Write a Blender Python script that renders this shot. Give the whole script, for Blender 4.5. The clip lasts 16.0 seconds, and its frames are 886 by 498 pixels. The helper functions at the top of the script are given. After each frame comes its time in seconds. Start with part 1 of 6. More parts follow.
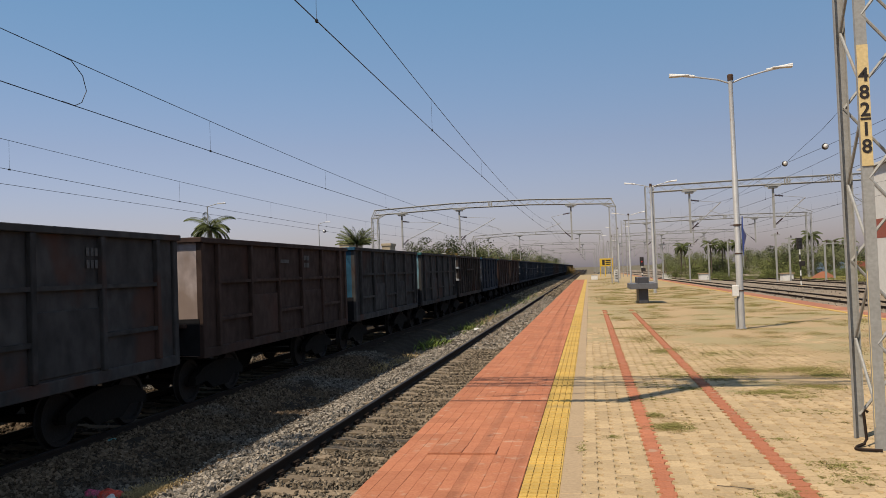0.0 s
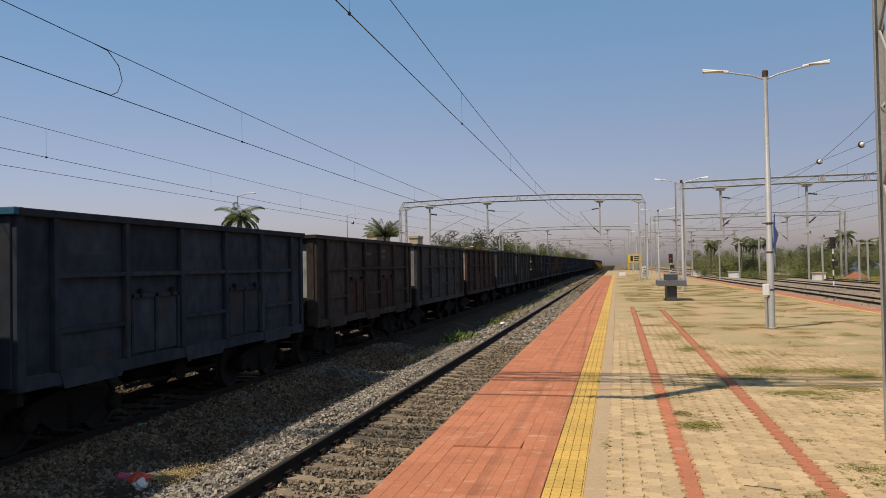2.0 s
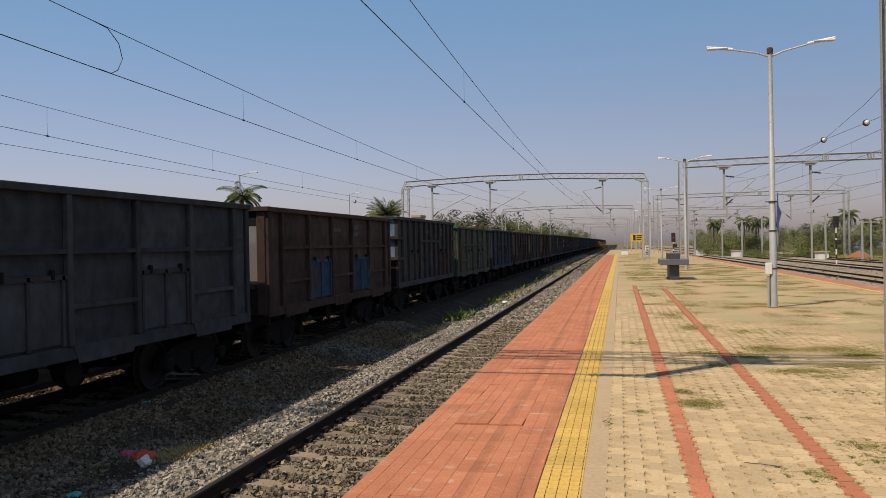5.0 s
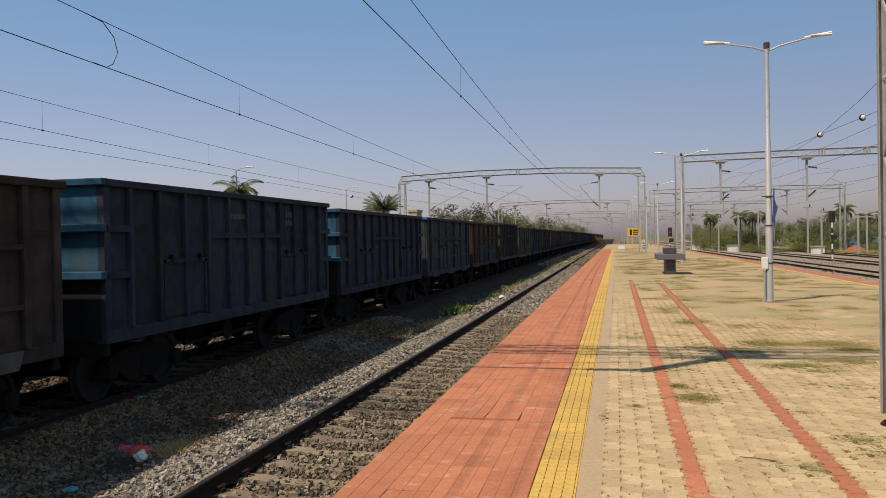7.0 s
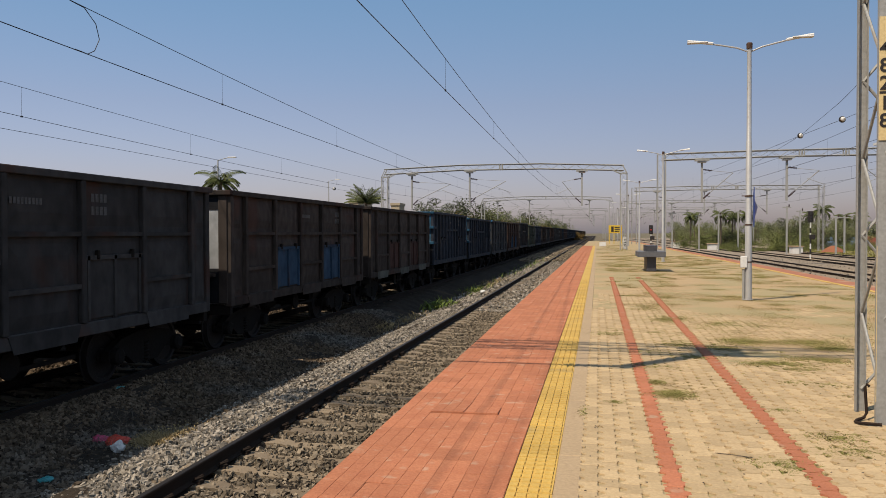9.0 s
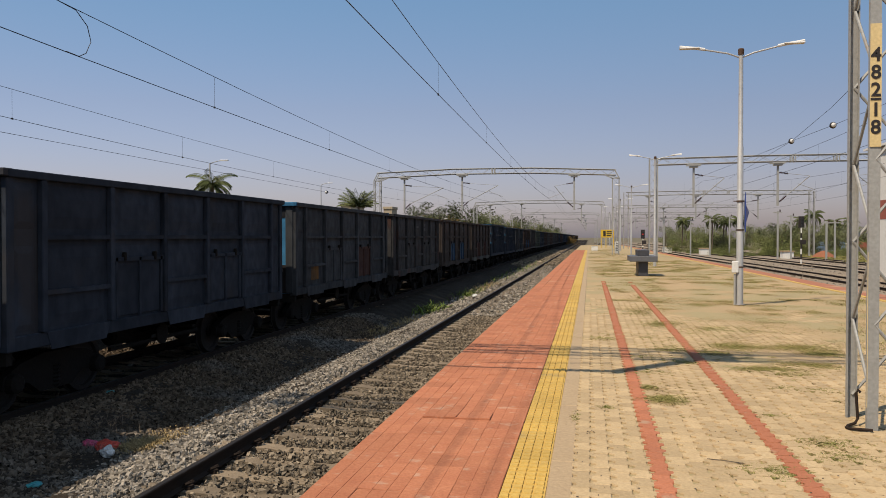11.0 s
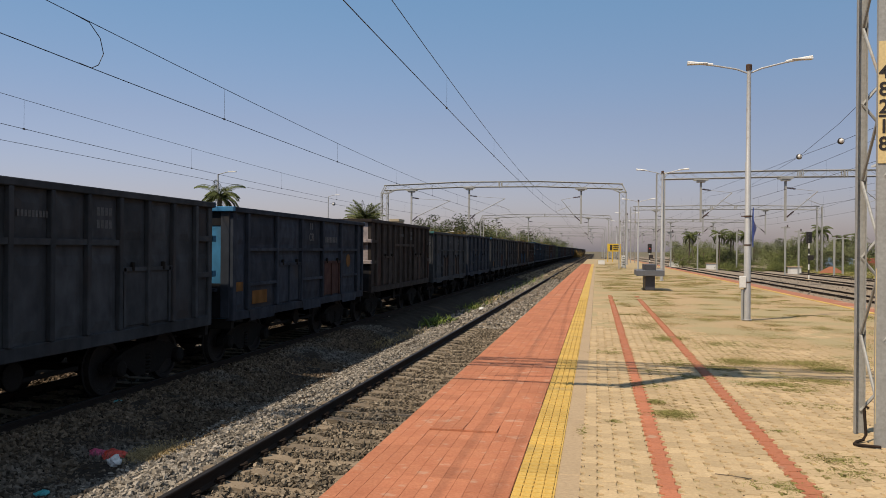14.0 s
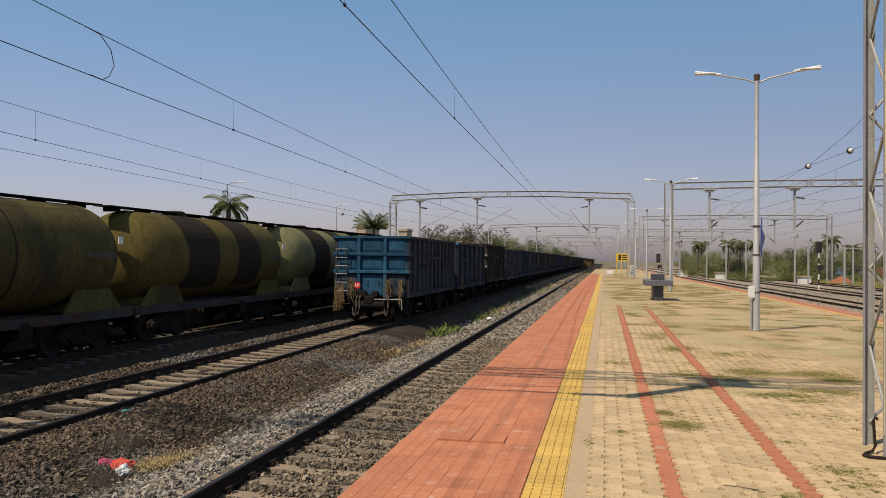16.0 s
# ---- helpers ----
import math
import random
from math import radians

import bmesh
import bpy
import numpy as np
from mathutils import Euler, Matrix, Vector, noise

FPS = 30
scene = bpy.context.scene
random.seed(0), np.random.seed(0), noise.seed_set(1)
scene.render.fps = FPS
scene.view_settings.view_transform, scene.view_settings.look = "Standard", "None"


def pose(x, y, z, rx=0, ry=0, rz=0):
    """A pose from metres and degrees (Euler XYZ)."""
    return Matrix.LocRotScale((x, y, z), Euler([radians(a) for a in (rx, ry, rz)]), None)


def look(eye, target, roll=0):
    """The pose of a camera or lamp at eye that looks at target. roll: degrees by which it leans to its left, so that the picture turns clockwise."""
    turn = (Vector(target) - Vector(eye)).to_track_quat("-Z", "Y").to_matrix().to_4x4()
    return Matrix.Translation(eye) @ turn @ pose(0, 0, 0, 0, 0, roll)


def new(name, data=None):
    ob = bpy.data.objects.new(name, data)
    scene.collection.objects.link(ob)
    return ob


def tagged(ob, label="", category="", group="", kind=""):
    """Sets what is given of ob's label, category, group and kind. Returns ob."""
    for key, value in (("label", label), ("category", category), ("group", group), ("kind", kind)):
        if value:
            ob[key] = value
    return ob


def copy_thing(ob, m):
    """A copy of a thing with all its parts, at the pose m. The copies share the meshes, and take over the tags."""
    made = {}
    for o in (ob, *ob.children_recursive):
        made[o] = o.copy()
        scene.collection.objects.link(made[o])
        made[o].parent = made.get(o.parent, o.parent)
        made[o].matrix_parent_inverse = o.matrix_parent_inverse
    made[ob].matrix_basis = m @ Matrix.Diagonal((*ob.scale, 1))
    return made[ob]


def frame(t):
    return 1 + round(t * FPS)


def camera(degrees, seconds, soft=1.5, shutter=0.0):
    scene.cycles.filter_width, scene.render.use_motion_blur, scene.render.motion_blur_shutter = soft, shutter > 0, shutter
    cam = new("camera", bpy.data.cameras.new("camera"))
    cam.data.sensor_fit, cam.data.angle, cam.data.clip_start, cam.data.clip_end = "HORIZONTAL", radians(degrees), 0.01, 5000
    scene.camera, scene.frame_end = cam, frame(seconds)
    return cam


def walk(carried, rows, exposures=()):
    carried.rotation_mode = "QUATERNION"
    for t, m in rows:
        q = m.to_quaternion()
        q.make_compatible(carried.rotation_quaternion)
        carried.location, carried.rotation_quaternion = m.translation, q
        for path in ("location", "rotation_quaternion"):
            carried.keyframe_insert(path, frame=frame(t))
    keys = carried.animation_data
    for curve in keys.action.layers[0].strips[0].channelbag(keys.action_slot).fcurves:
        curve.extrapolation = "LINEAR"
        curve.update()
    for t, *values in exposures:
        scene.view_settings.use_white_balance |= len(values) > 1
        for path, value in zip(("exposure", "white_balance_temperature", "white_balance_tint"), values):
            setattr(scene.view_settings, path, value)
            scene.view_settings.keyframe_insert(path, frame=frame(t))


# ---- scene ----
cam = camera(58.44, 16.0, soft=0.7)

PATH = [
    (0.0, pose(0.005, 0.016, 1.676, 91.633, 2.076, 10.443)),
    (0.5, pose(0.003, 0.030, 1.679, 90.040, 1.643, 10.736)),
    (1.0, pose(0.011, 0.011, 1.691, 90.692, 2.012, 11.840)),
    (1.5, pose(0.014, 0.013, 1.681, 91.513, 1.681, 12.221)),
    (2.0, pose(-0.004, -0.015, 1.680, 91.184, 1.049, 12.381)),
    (2.5, pose(-0.005, 0.018, 1.681, 90.591, 1.052, 13.010)),
    (3.0, pose(0.008, 0.020, 1.676, 90.462, 1.520, 12.435)),
    (3.5, pose(0.016, 0.022, 1.675, 90.268, 2.052, 11.541)),
    (4.0, pose(0.003, 0.015, 1.669, 90.092, 1.810, 12.152)),
    (6.5, pose(-0.002, -0.007, 1.676, 89.266, 0.609, 12.377)),
    (7.0, pose(0.003, 0.009, 1.672, 89.290, 1.065, 12.328)),
    (7.5, pose(-0.008, 0.013, 1.676, 89.251, 1.359, 12.686)),
    (8.0, pose(-0.000, 0.004, 1.676, 89.564, 0.956, 12.810)),
    (8.5, pose(0.004, -0.001, 1.672, 88.862, 0.312, 11.562)),
    (11.0, pose(0.000, 0.015, 1.681, 89.124, -0.023, 10.495)),
    (11.5, pose(0.005, 0.013, 1.681, 89.555, 0.233, 10.751)),
    (12.0, pose(0.001, -0.002, 1.686, 90.225, 0.349, 11.380)),
    (12.5, pose(0.005, -0.020, 1.681, 89.981, 0.104, 11.753)),
    (13.0, pose(0.008, -0.024, 1.693, 89.966, -0.493, 10.981)),
    (13.5, pose(0.000, -0.010, 1.681, 90.168, -0.575, 10.526)),
    (14.0, pose(-0.013, -0.025, 1.681, 90.038, -0.492, 10.955)),
    (14.5, pose(-0.012, -0.028, 1.681, 89.786, -0.225, 11.895)),
    (15.0, pose(-0.024, -0.016, 1.684, 89.892, 0.157, 11.924)),
    (15.5, pose(-0.020, -0.004, 1.684, 90.647, -0.563, 11.820)),
    (16.0, pose(0.002, -0.046, 1.686, 90.736, -0.491, 11.550)),
]
walk(cam, PATH)

# ---------- world, sun ----------
SUN = Vector((-0.468, -0.505, 1.0)).normalized()
world = bpy.data.worlds.new("world")
scene.world = world
world.use_nodes = True
wn = world.node_tree.nodes
sky = wn.new("ShaderNodeTexSky")
sky.sky_type, sky.sun_disc = "NISHITA", False
sky.sun_elevation = math.asin(SUN.z)
sky.sun_rotation = -math.atan2(SUN.x, SUN.y) % (2 * math.pi)
sky.altitude, sky.air_density, sky.dust_density, sky.ozone_density = 300, 1.1, 1.45, 2.6
wn["Background"].inputs["Strength"].default_value = 0.1064
haze = wn.new("ShaderNodeMix")  # dusty air: greyer and pinker low down, clear blue higher up
haze.data_type, haze.blend_type = "RGBA", "MULTIPLY"
haze.inputs[0].default_value = 1.0
where, split, rise, tone = wn.new("ShaderNodeTexCoord"), wn.new("ShaderNodeSeparateXYZ"), wn.new("ShaderNodeMapRange"), wn.new("ShaderNodeValToRGB")
rise.inputs["From Min"].default_value, rise.inputs["From Max"].default_value = 0.0, 0.35
ends = tone.color_ramp.elements
ends[0].position, ends[0].color = 0.0, (0.725, 0.628, 0.775, 1)
ends[1].position, ends[1].color = 0.92, (0.80, 0.93, 0.938, 1)
for at_, tint in ((0.2, (0.755, 0.63, 0.73, 1)), (0.45, (0.805, 0.695, 0.742, 1))):
    ends.new(at_).color = tint
world.node_tree.links.new(where.outputs["Generated"], split.inputs[0])
world.node_tree.links.new(split.outputs["Z"], rise.inputs["Value"])
world.node_tree.links.new(rise.outputs[0], tone.inputs["Fac"])
world.node_tree.links.new(tone.outputs["Color"], haze.inputs[7])
world.node_tree.links.new(sky.outputs[0], haze.inputs[6])
world.node_tree.links.new(haze.outputs[2], wn["Background"].inputs["Color"])
sun = new("sun", bpy.data.lights.new("sun", "SUN"))
sun.data.energy, sun.data.angle, sun.data.color = 5.0, radians(0.75), (1.0, 0.875, 0.71)
sun.matrix_basis = look(SUN * 50, (0, 0, 0))
scene.view_settings.exposure = 0.3


# ---------- materials ----------
def material(name, color, rough=0.8, metal=0.0, second=None, amount=0.5, scale=3.0, fine=40.0, bump=0.3, bump_scale=None,
             third=None, third_scale=0.6, third_at=0.62, stretch=(1, 1, 1), per="", spread=0.0, spec=0.4):
    """A surface with a base colour, a second colour in fine grain, a third in large stains, and relief."""
    m = bpy.data.materials.new(name)
    m.use_nodes = True
    nodes, links = m.node_tree.nodes, m.node_tree.links
    b = nodes["Principled BSDF"]
    b.inputs["Roughness"].default_value, b.inputs["Metallic"].default_value = rough, metal
    b.inputs["Specular IOR Level"].default_value = spec
    co = nodes.new("ShaderNodeTexCoord")
    mp = nodes.new("ShaderNodeMapping")
    mp.inputs["Scale"].default_value = stretch
    if per == "object":  # every piece shows another cut of the same surface
        shift, spot = nodes.new("ShaderNodeVectorMath"), nodes.new("ShaderNodeVectorMath")
        spot.operation, spot.inputs[1].default_value = "SCALE", (0, 0, 0)
        spot.inputs[0].default_value, spot.inputs["Scale"].default_value = (13.0, 29.0, 41.0), 1.0
        links.new(nodes.new("ShaderNodeObjectInfo").outputs["Random"], spot.inputs["Scale"])
        links.new(co.outputs["Object"], shift.inputs[0])
        links.new(spot.outputs[0], shift.inputs[1])
        links.new(shift.outputs[0], mp.inputs["Vector"])
    else:
        links.new(co.outputs["Object"], mp.inputs["Vector"])

    def noise_node(s, detail=4.0):
        n = nodes.new("ShaderNodeTexNoise")
        n.inputs["Scale"].default_value, n.inputs["Detail"].default_value = s, detail
        links.new(mp.outputs[0], n.inputs["Vector"])
        return n

    def mix(fac, a, c):
        x = nodes.new("ShaderNodeMix")
        x.data_type = "RGBA"
        if isinstance(fac, float):
            x.inputs[0].default_value = fac
        else:
            links.new(fac, x.inputs[0])
        for socket, value in ((x.inputs[6], a), (x.inputs[7], c)):
            if isinstance(value, tuple):
                socket.default_value = (*value, 1)
            else:
                links.new(value, socket)
        return x.outputs[2]

    def ramp(src, lo, hi, top=1.0):
        r = nodes.new("ShaderNodeMapRange")
        r.inputs["From Min"].default_value, r.inputs["From Max"].default_value = lo, hi
        r.inputs["To Max"].default_value = top
        links.new(src, r.inputs["Value"])
        return r.outputs[0]

    second = second or tuple(c * 0.7 for c in color)
    large, small = noise_node(scale), noise_node(fine, 6.0)
    out = mix(ramp(large.outputs["Fac"], 0.3, 0.7, amount), color, second)
    out = mix(ramp(small.outputs["Fac"], 0.35, 0.75, amount * 0.8), out, tuple(c * 0.6 for c in second))
    if third:
        stain = noise_node(third_scale, 8.0)
        out = mix(ramp(stain.outputs["Fac"], third_at, third_at + 0.1, 0.85), out, third)
    if per:
        if per == "island":
            rnd = nodes.new("ShaderNodeNewGeometry").outputs["Random Per Island"]
        else:
            rnd = nodes.new("ShaderNodeObjectInfo").outputs["Random"]
        hsv = nodes.new("ShaderNodeHueSaturation")
        val = nodes.new("ShaderNodeMapRange")
        val.inputs["To Min"].default_value, val.inputs["To Max"].default_value = 1 - spread, 1 + spread
        links.new(rnd, val.inputs["Value"])
        links.new(val.outputs[0], hsv.inputs["Value"])
        links.new(out, hsv.inputs["Color"])
        out = hsv.outputs[0]
    links.new(out, b.inputs["Base Color"])
    rr = ramp(small.outputs["Fac"], 0.2, 0.8)
    rm = nodes.new("ShaderNodeMapRange")
    rm.inputs["To Min"].default_value, rm.inputs["To Max"].default_value = max(rough - 0.12, 0.05), min(rough + 0.1, 1)
    links.new(rr, rm.inputs["Value"])
    links.new(rm.outputs[0], b.inputs["Roughness"])
    if bump:
        bp = nodes.new("ShaderNodeBump")
        bp.inputs["Strength"].default_value, bp.inputs["Distance"].default_value = bump, 0.02
        src = noise_node(bump_scale, 5.0) if bump_scale else small
        links.new(src.outputs["Fac"], bp.inputs["Height"])
        links.new(bp.outputs[0], b.inputs["Normal"])
    return m


def glow(name, color, strength):
    m = bpy.data.materials.new(name)
    m.use_nodes = True
    b = m.node_tree.nodes["Principled BSDF"]
    b.inputs["Base Color"].default_value = (*color, 1)
    b.inputs["Emission Color"].default_value = (*color, 1)
    b.inputs["Emission Strength"].default_value = strength
    return m


M = {
    "earth": material("dry_earth", (0.142, 0.104, 0.0633), 0.95, second=(0.0894, 0.0708, 0.041), third=(0.0745, 0.0819, 0.0335), scale=0.4, fine=9, third_scale=0.08, third_at=0.5, bump=0.5),
    "ballast": material("ballast_bed", (0.044, 0.035, 0.026), 0.95, second=(0.024, 0.019, 0.015), scale=6, fine=22, bump=1.0, amount=0.9, third=(0.066, 0.047, 0.031), third_scale=0.5, spec=0.05),
    "yard": material("yard_ballast", (0.276, 0.224, 0.168), 0.95, second=(0.194, 0.153, 0.112), scale=2, fine=14, bump=0.8, amount=0.8, third=(0.224, 0.186, 0.0969), third_scale=0.25, spec=0.1),
    "red_far": material("faded_red_tile", (0.328, 0.138, 0.0857), 0.95, second=(0.283, 0.127, 0.0819), scale=1.5, fine=20, third=(0.343, 0.224, 0.142), third_scale=0.7, third_at=0.55, spec=0.1),
    "stone": material("ballast_stone", (0.235, 0.205, 0.168), 0.9, second=(0.135, 0.112, 0.085), scale=1.2, fine=30, per="island", spread=0.6, bump=0.4, spec=0.1),
    "stone_dark": material("old_ballast_stone", (0.112, 0.082, 0.056), 0.9, second=(0.056, 0.043, 0.031), scale=1.2, fine=30, per="island", spread=0.6, third=(0.108, 0.099, 0.087), third_scale=0.35, third_at=0.48, bump=0.4, spec=0.03),
    "stone_track": material("track_ballast_stone", (0.185, 0.148, 0.105), 0.9, second=(0.10, 0.078, 0.055), scale=1.2, fine=30, per="island", spread=0.6, bump=0.4, spec=0.1),
    "sleeper": material("concrete_sleeper", (0.185, 0.140, 0.092), 0.9, second=(0.149, 0.108, 0.067), scale=4, fine=40, per="object", spread=0.25, third=(0.112, 0.0819, 0.0596), third_scale=2.0),
    "rail": material("rail_steel", (0.022, 0.017, 0.014), 0.9, 0.0, second=(0.036, 0.022, 0.015), scale=3, fine=60, stretch=(1, 0.1, 1), spec=0.08),
    "railhead": material("worn_rail_head", (0.045, 0.040, 0.037), 0.55, 0.5, second=(0.030, 0.025, 0.022), scale=2, fine=40, stretch=(1, 0.05, 1), bump=0.05, spec=0.2),
    "rust": material("rusty_iron", (0.09, 0.045, 0.025), 0.85, 0.2, second=(0.045, 0.03, 0.022), scale=8, fine=60),
    "sand": material("dusty_platform", (0.372, 0.261, 0.134), 0.95, second=(0.298, 0.209, 0.112), scale=1.4, fine=30, third=(0.268, 0.216, 0.108), third_scale=0.5, third_at=0.44, bump=0.6),
    "tan": material("tan_paver", (0.417, 0.305, 0.175), 0.95, second=(0.335, 0.242, 0.134), scale=1.2, fine=35, per="island", spread=0.13, spec=0.15, third=(0.268, 0.201, 0.112), third_scale=0.9, bump=0.35),
    "tan_piece": material("tan_paver_loose", (0.417, 0.305, 0.175), 0.95, second=(0.32, 0.231, 0.127), scale=5, fine=45, per="object", spread=0.14, spec=0.15, bump=0.35),
    "red": material("red_tile_rest", (0.390, 0.156, 0.080), 0.9, second=(0.298, 0.0969, 0.0492), scale=1.5, fine=30, per="island", spread=0.10, third=(0.343, 0.194, 0.123), third_scale=0.9, third_at=0.58, spec=0.2, bump=0.3),
    "red_piece": material("red_tile", (0.390, 0.156, 0.080), 0.9, second=(0.298, 0.0969, 0.0492), scale=5, fine=45, per="object", spread=0.10, third=(0.372, 0.216, 0.142), third_scale=7.0, third_at=0.60, spec=0.2, bump=0.3),
    "red_line": material("red_guide_paver", (0.38, 0.145, 0.0782), 0.95, second=(0.32, 0.119, 0.0656), scale=5, fine=45, per="object", spread=0.1, third=(0.343, 0.216, 0.142), third_scale=5.0, third_at=0.6, spec=0.15, bump=0.35),
    "yellow": material("yellow_tile_rest", (0.477, 0.302, 0.067), 0.85, second=(0.372, 0.242, 0.0633), scale=2, fine=30, per="island", spread=0.1, third=(0.313, 0.216, 0.0745), third_scale=1.2, bump=0.3),
    "yellow_piece": material("yellow_tile", (0.477, 0.302, 0.067), 0.85, second=(0.372, 0.242, 0.0633), scale=2, fine=30, per="object", spread=0.12, third=(0.313, 0.216, 0.0745), third_scale=2.2, bump=0.3),
    "kerb": material("grey_kerb", (0.358, 0.257, 0.149), 0.9, second=(0.283, 0.201, 0.119), scale=2, fine=30),
    "plaster": material("platform_wall", (0.179, 0.156, 0.127), 0.95, second=(0.104, 0.0894, 0.0745), scale=1.2, fine=20, third=(0.0596, 0.0522, 0.0447)),
    "galv": material("galvanised_steel", (0.31, 0.305, 0.285), 0.6, 0.1, second=(0.22, 0.21, 0.19), scale=2.5, fine=30, bump=0.08, third=(0.20, 0.15, 0.10), third_scale=1.4, third_at=0.66),
    "silver": material("silver_paint", (0.41, 0.402, 0.387), 0.5, 0.3, second=(0.313, 0.298, 0.283), scale=5, fine=50, bump=0.1, third=(0.194, 0.127, 0.0745), third_scale=3.5, third_at=0.63),
    "wire": material("copper_wire", (0.035, 0.033, 0.035), 0.6, 0.4, bump=0),
    "insul": material("brown_porcelain", (0.05, 0.025, 0.022), 0.25, bump=0, spec=0.6),
    "black": material("black_granite", (0.035, 0.035, 0.04), 0.45, second=(0.07, 0.07, 0.075), scale=8, fine=80, bump=0.1),
    "granite": material("grey_granite", (0.11, 0.11, 0.115), 0.5, second=(0.07, 0.07, 0.075), scale=8, fine=80, bump=0.1),
    "signyellow": material("sign_yellow", (0.536, 0.35, 0.0223), 0.5, second=(0.462, 0.298, 0.0298), bump=0.05, amount=0.3),
    "plate": material("buff_paint", (0.612, 0.468, 0.23), 0.6, second=(0.527, 0.391, 0.178), scale=5, bump=0.05, amount=0.5),
    "ink": material("black_lettering", (0.02, 0.015, 0.013), 0.6, bump=0),
    "white": material("white_paint", (0.622, 0.605, 0.571), 0.6, second=(0.487, 0.462, 0.42), scale=2, fine=20, bump=0.1, amount=0.4),
    "faded": material("faded_lettering", (0.085, 0.083, 0.082), 0.9, second=(0.05, 0.048, 0.046), scale=6, fine=30, bump=0, amount=0.9),
    "blue": material("blue_enamel", (0.02, 0.05, 0.22), 0.4, second=(0.015, 0.035, 0.16), bump=0.05),
    "redpaint": material("red_enamel", (0.62, 0.02, 0.02), 0.4, second=(0.5, 0.02, 0.02), bump=0.05, amount=0.3),
    "bark": material("bark", (0.119, 0.0894, 0.0633), 0.95, second=(0.067, 0.0522, 0.0372), scale=3, fine=20, stretch=(1, 1, 4)),
    "leaf": material("green_leaf", (0.150, 0.160, 0.055), 0.85, second=(0.085, 0.105, 0.036), scale=0.25, fine=1.5, per="island", spread=0.45, bump=0, spec=0.06),
    "leaf_deep": material("deep_green_leaf", (0.062, 0.070, 0.030), 0.85, second=(0.040, 0.048, 0.022), scale=0.4, fine=3, per="island", spread=0.4, bump=0, spec=0.06),
    # leaf colour paled and greyed to stand in for distance haze
    "leaf_far": material("haze_paled_leaf", (0.165, 0.172, 0.085), 0.9, second=(0.105, 0.118, 0.055), scale=0.2, fine=1.5, per="island", spread=0.35, bump=0, spec=0.05),
    "leaf_dry": material("dry_leaf", (0.190, 0.118, 0.042), 0.85, second=(0.110, 0.088, 0.034), scale=0.2, fine=1.5, per="island", spread=0.4, bump=0, spec=0.03),
    "palm": material("palm_frond", (0.080, 0.092, 0.027), 0.75, second=(0.048, 0.058, 0.019), scale=1, fine=5, per="island", spread=0.35, bump=0, spec=0.2),
    "grass": material("short_grass", (0.235, 0.215, 0.075), 0.95, second=(0.165, 0.165, 0.052), scale=1.5, fine=12, per="island", spread=0.25, bump=0, spec=0.02),
    "straw": material("dry_grass", (0.33, 0.24, 0.118), 0.95, second=(0.25, 0.185, 0.088), scale=1.5, fine=12, per="island", spread=0.25, bump=0, spec=0.02),
    "weed": material("green_weed", (0.105, 0.135, 0.03), 0.8, second=(0.07, 0.095, 0.02), scale=2, fine=12, per="island", spread=0.4, bump=0, spec=0.1),
    "rope": material("jute_rope", (0.165, 0.105, 0.040), 0.95, second=(0.085, 0.054, 0.022), scale=8, fine=60, bump=0.5, per="island", spread=0.4),
    "hose": material("perished_hose", (0.085, 0.066, 0.048), 0.8, second=(0.045, 0.034, 0.026), scale=9, fine=50),
    # grime, with the deep shade below the wagons put into both colours
    "under": material("grimy_shaded_steel", (0.009, 0.008, 0.007), 0.9, 0.0, second=(0.015, 0.011, 0.008), scale=4, fine=30, bump=0.3, spec=0.1),
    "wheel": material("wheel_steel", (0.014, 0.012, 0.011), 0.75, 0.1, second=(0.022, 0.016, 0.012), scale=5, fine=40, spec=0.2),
    "tank": material("olive_tank_paint", (0.0931, 0.0715, 0.0179), 0.85, second=(0.0559, 0.0432, 0.0142), scale=1.3, fine=9, bump=0.1, stretch=(1, 1.5, 0.5), amount=0.7, spec=0.1),
    "tank_pale": material("pale_tank_paint", (0.149, 0.138, 0.0633), 0.85, second=(0.104, 0.0969, 0.0447), scale=1.3, fine=9, bump=0.1, stretch=(1, 1.5, 0.5), amount=0.7, spec=0.1),
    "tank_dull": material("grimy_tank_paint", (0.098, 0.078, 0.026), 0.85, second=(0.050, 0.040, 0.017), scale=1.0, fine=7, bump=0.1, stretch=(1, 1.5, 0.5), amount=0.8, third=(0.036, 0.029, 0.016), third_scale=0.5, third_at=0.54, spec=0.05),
    "tar": material("tar_spill", (0.0223, 0.0179, 0.0149), 0.85, second=(0.041, 0.0313, 0.0194), scale=1.5, fine=14, bump=0.2, stretch=(1, 2, 0.5), spec=0.02),
    "brick": material("red_wash", (0.268, 0.0745, 0.0484), 0.85, second=(0.216, 0.0633, 0.0447), scale=1, fine=10, bump=0.1),
    "beige": material("beige_wall", (0.35, 0.283, 0.194), 0.9, second=(0.268, 0.216, 0.149), scale=0.6, fine=8, bump=0.1),
    "dark": material("dark_opening", (0.03, 0.03, 0.033), 0.4, bump=0),
    "pink": material("pink_plastic", (0.40, 0.03, 0.10), 0.45, second=(0.28, 0.04, 0.09), scale=6, fine=30),
    "orange": material("red_plastic", (0.50, 0.055, 0.03), 0.45, second=(0.38, 0.05, 0.03), scale=6, fine=30),
    "paper": material("white_plastic", (0.521, 0.514, 0.492), 0.5, second=(0.41, 0.402, 0.387), scale=6, fine=30),
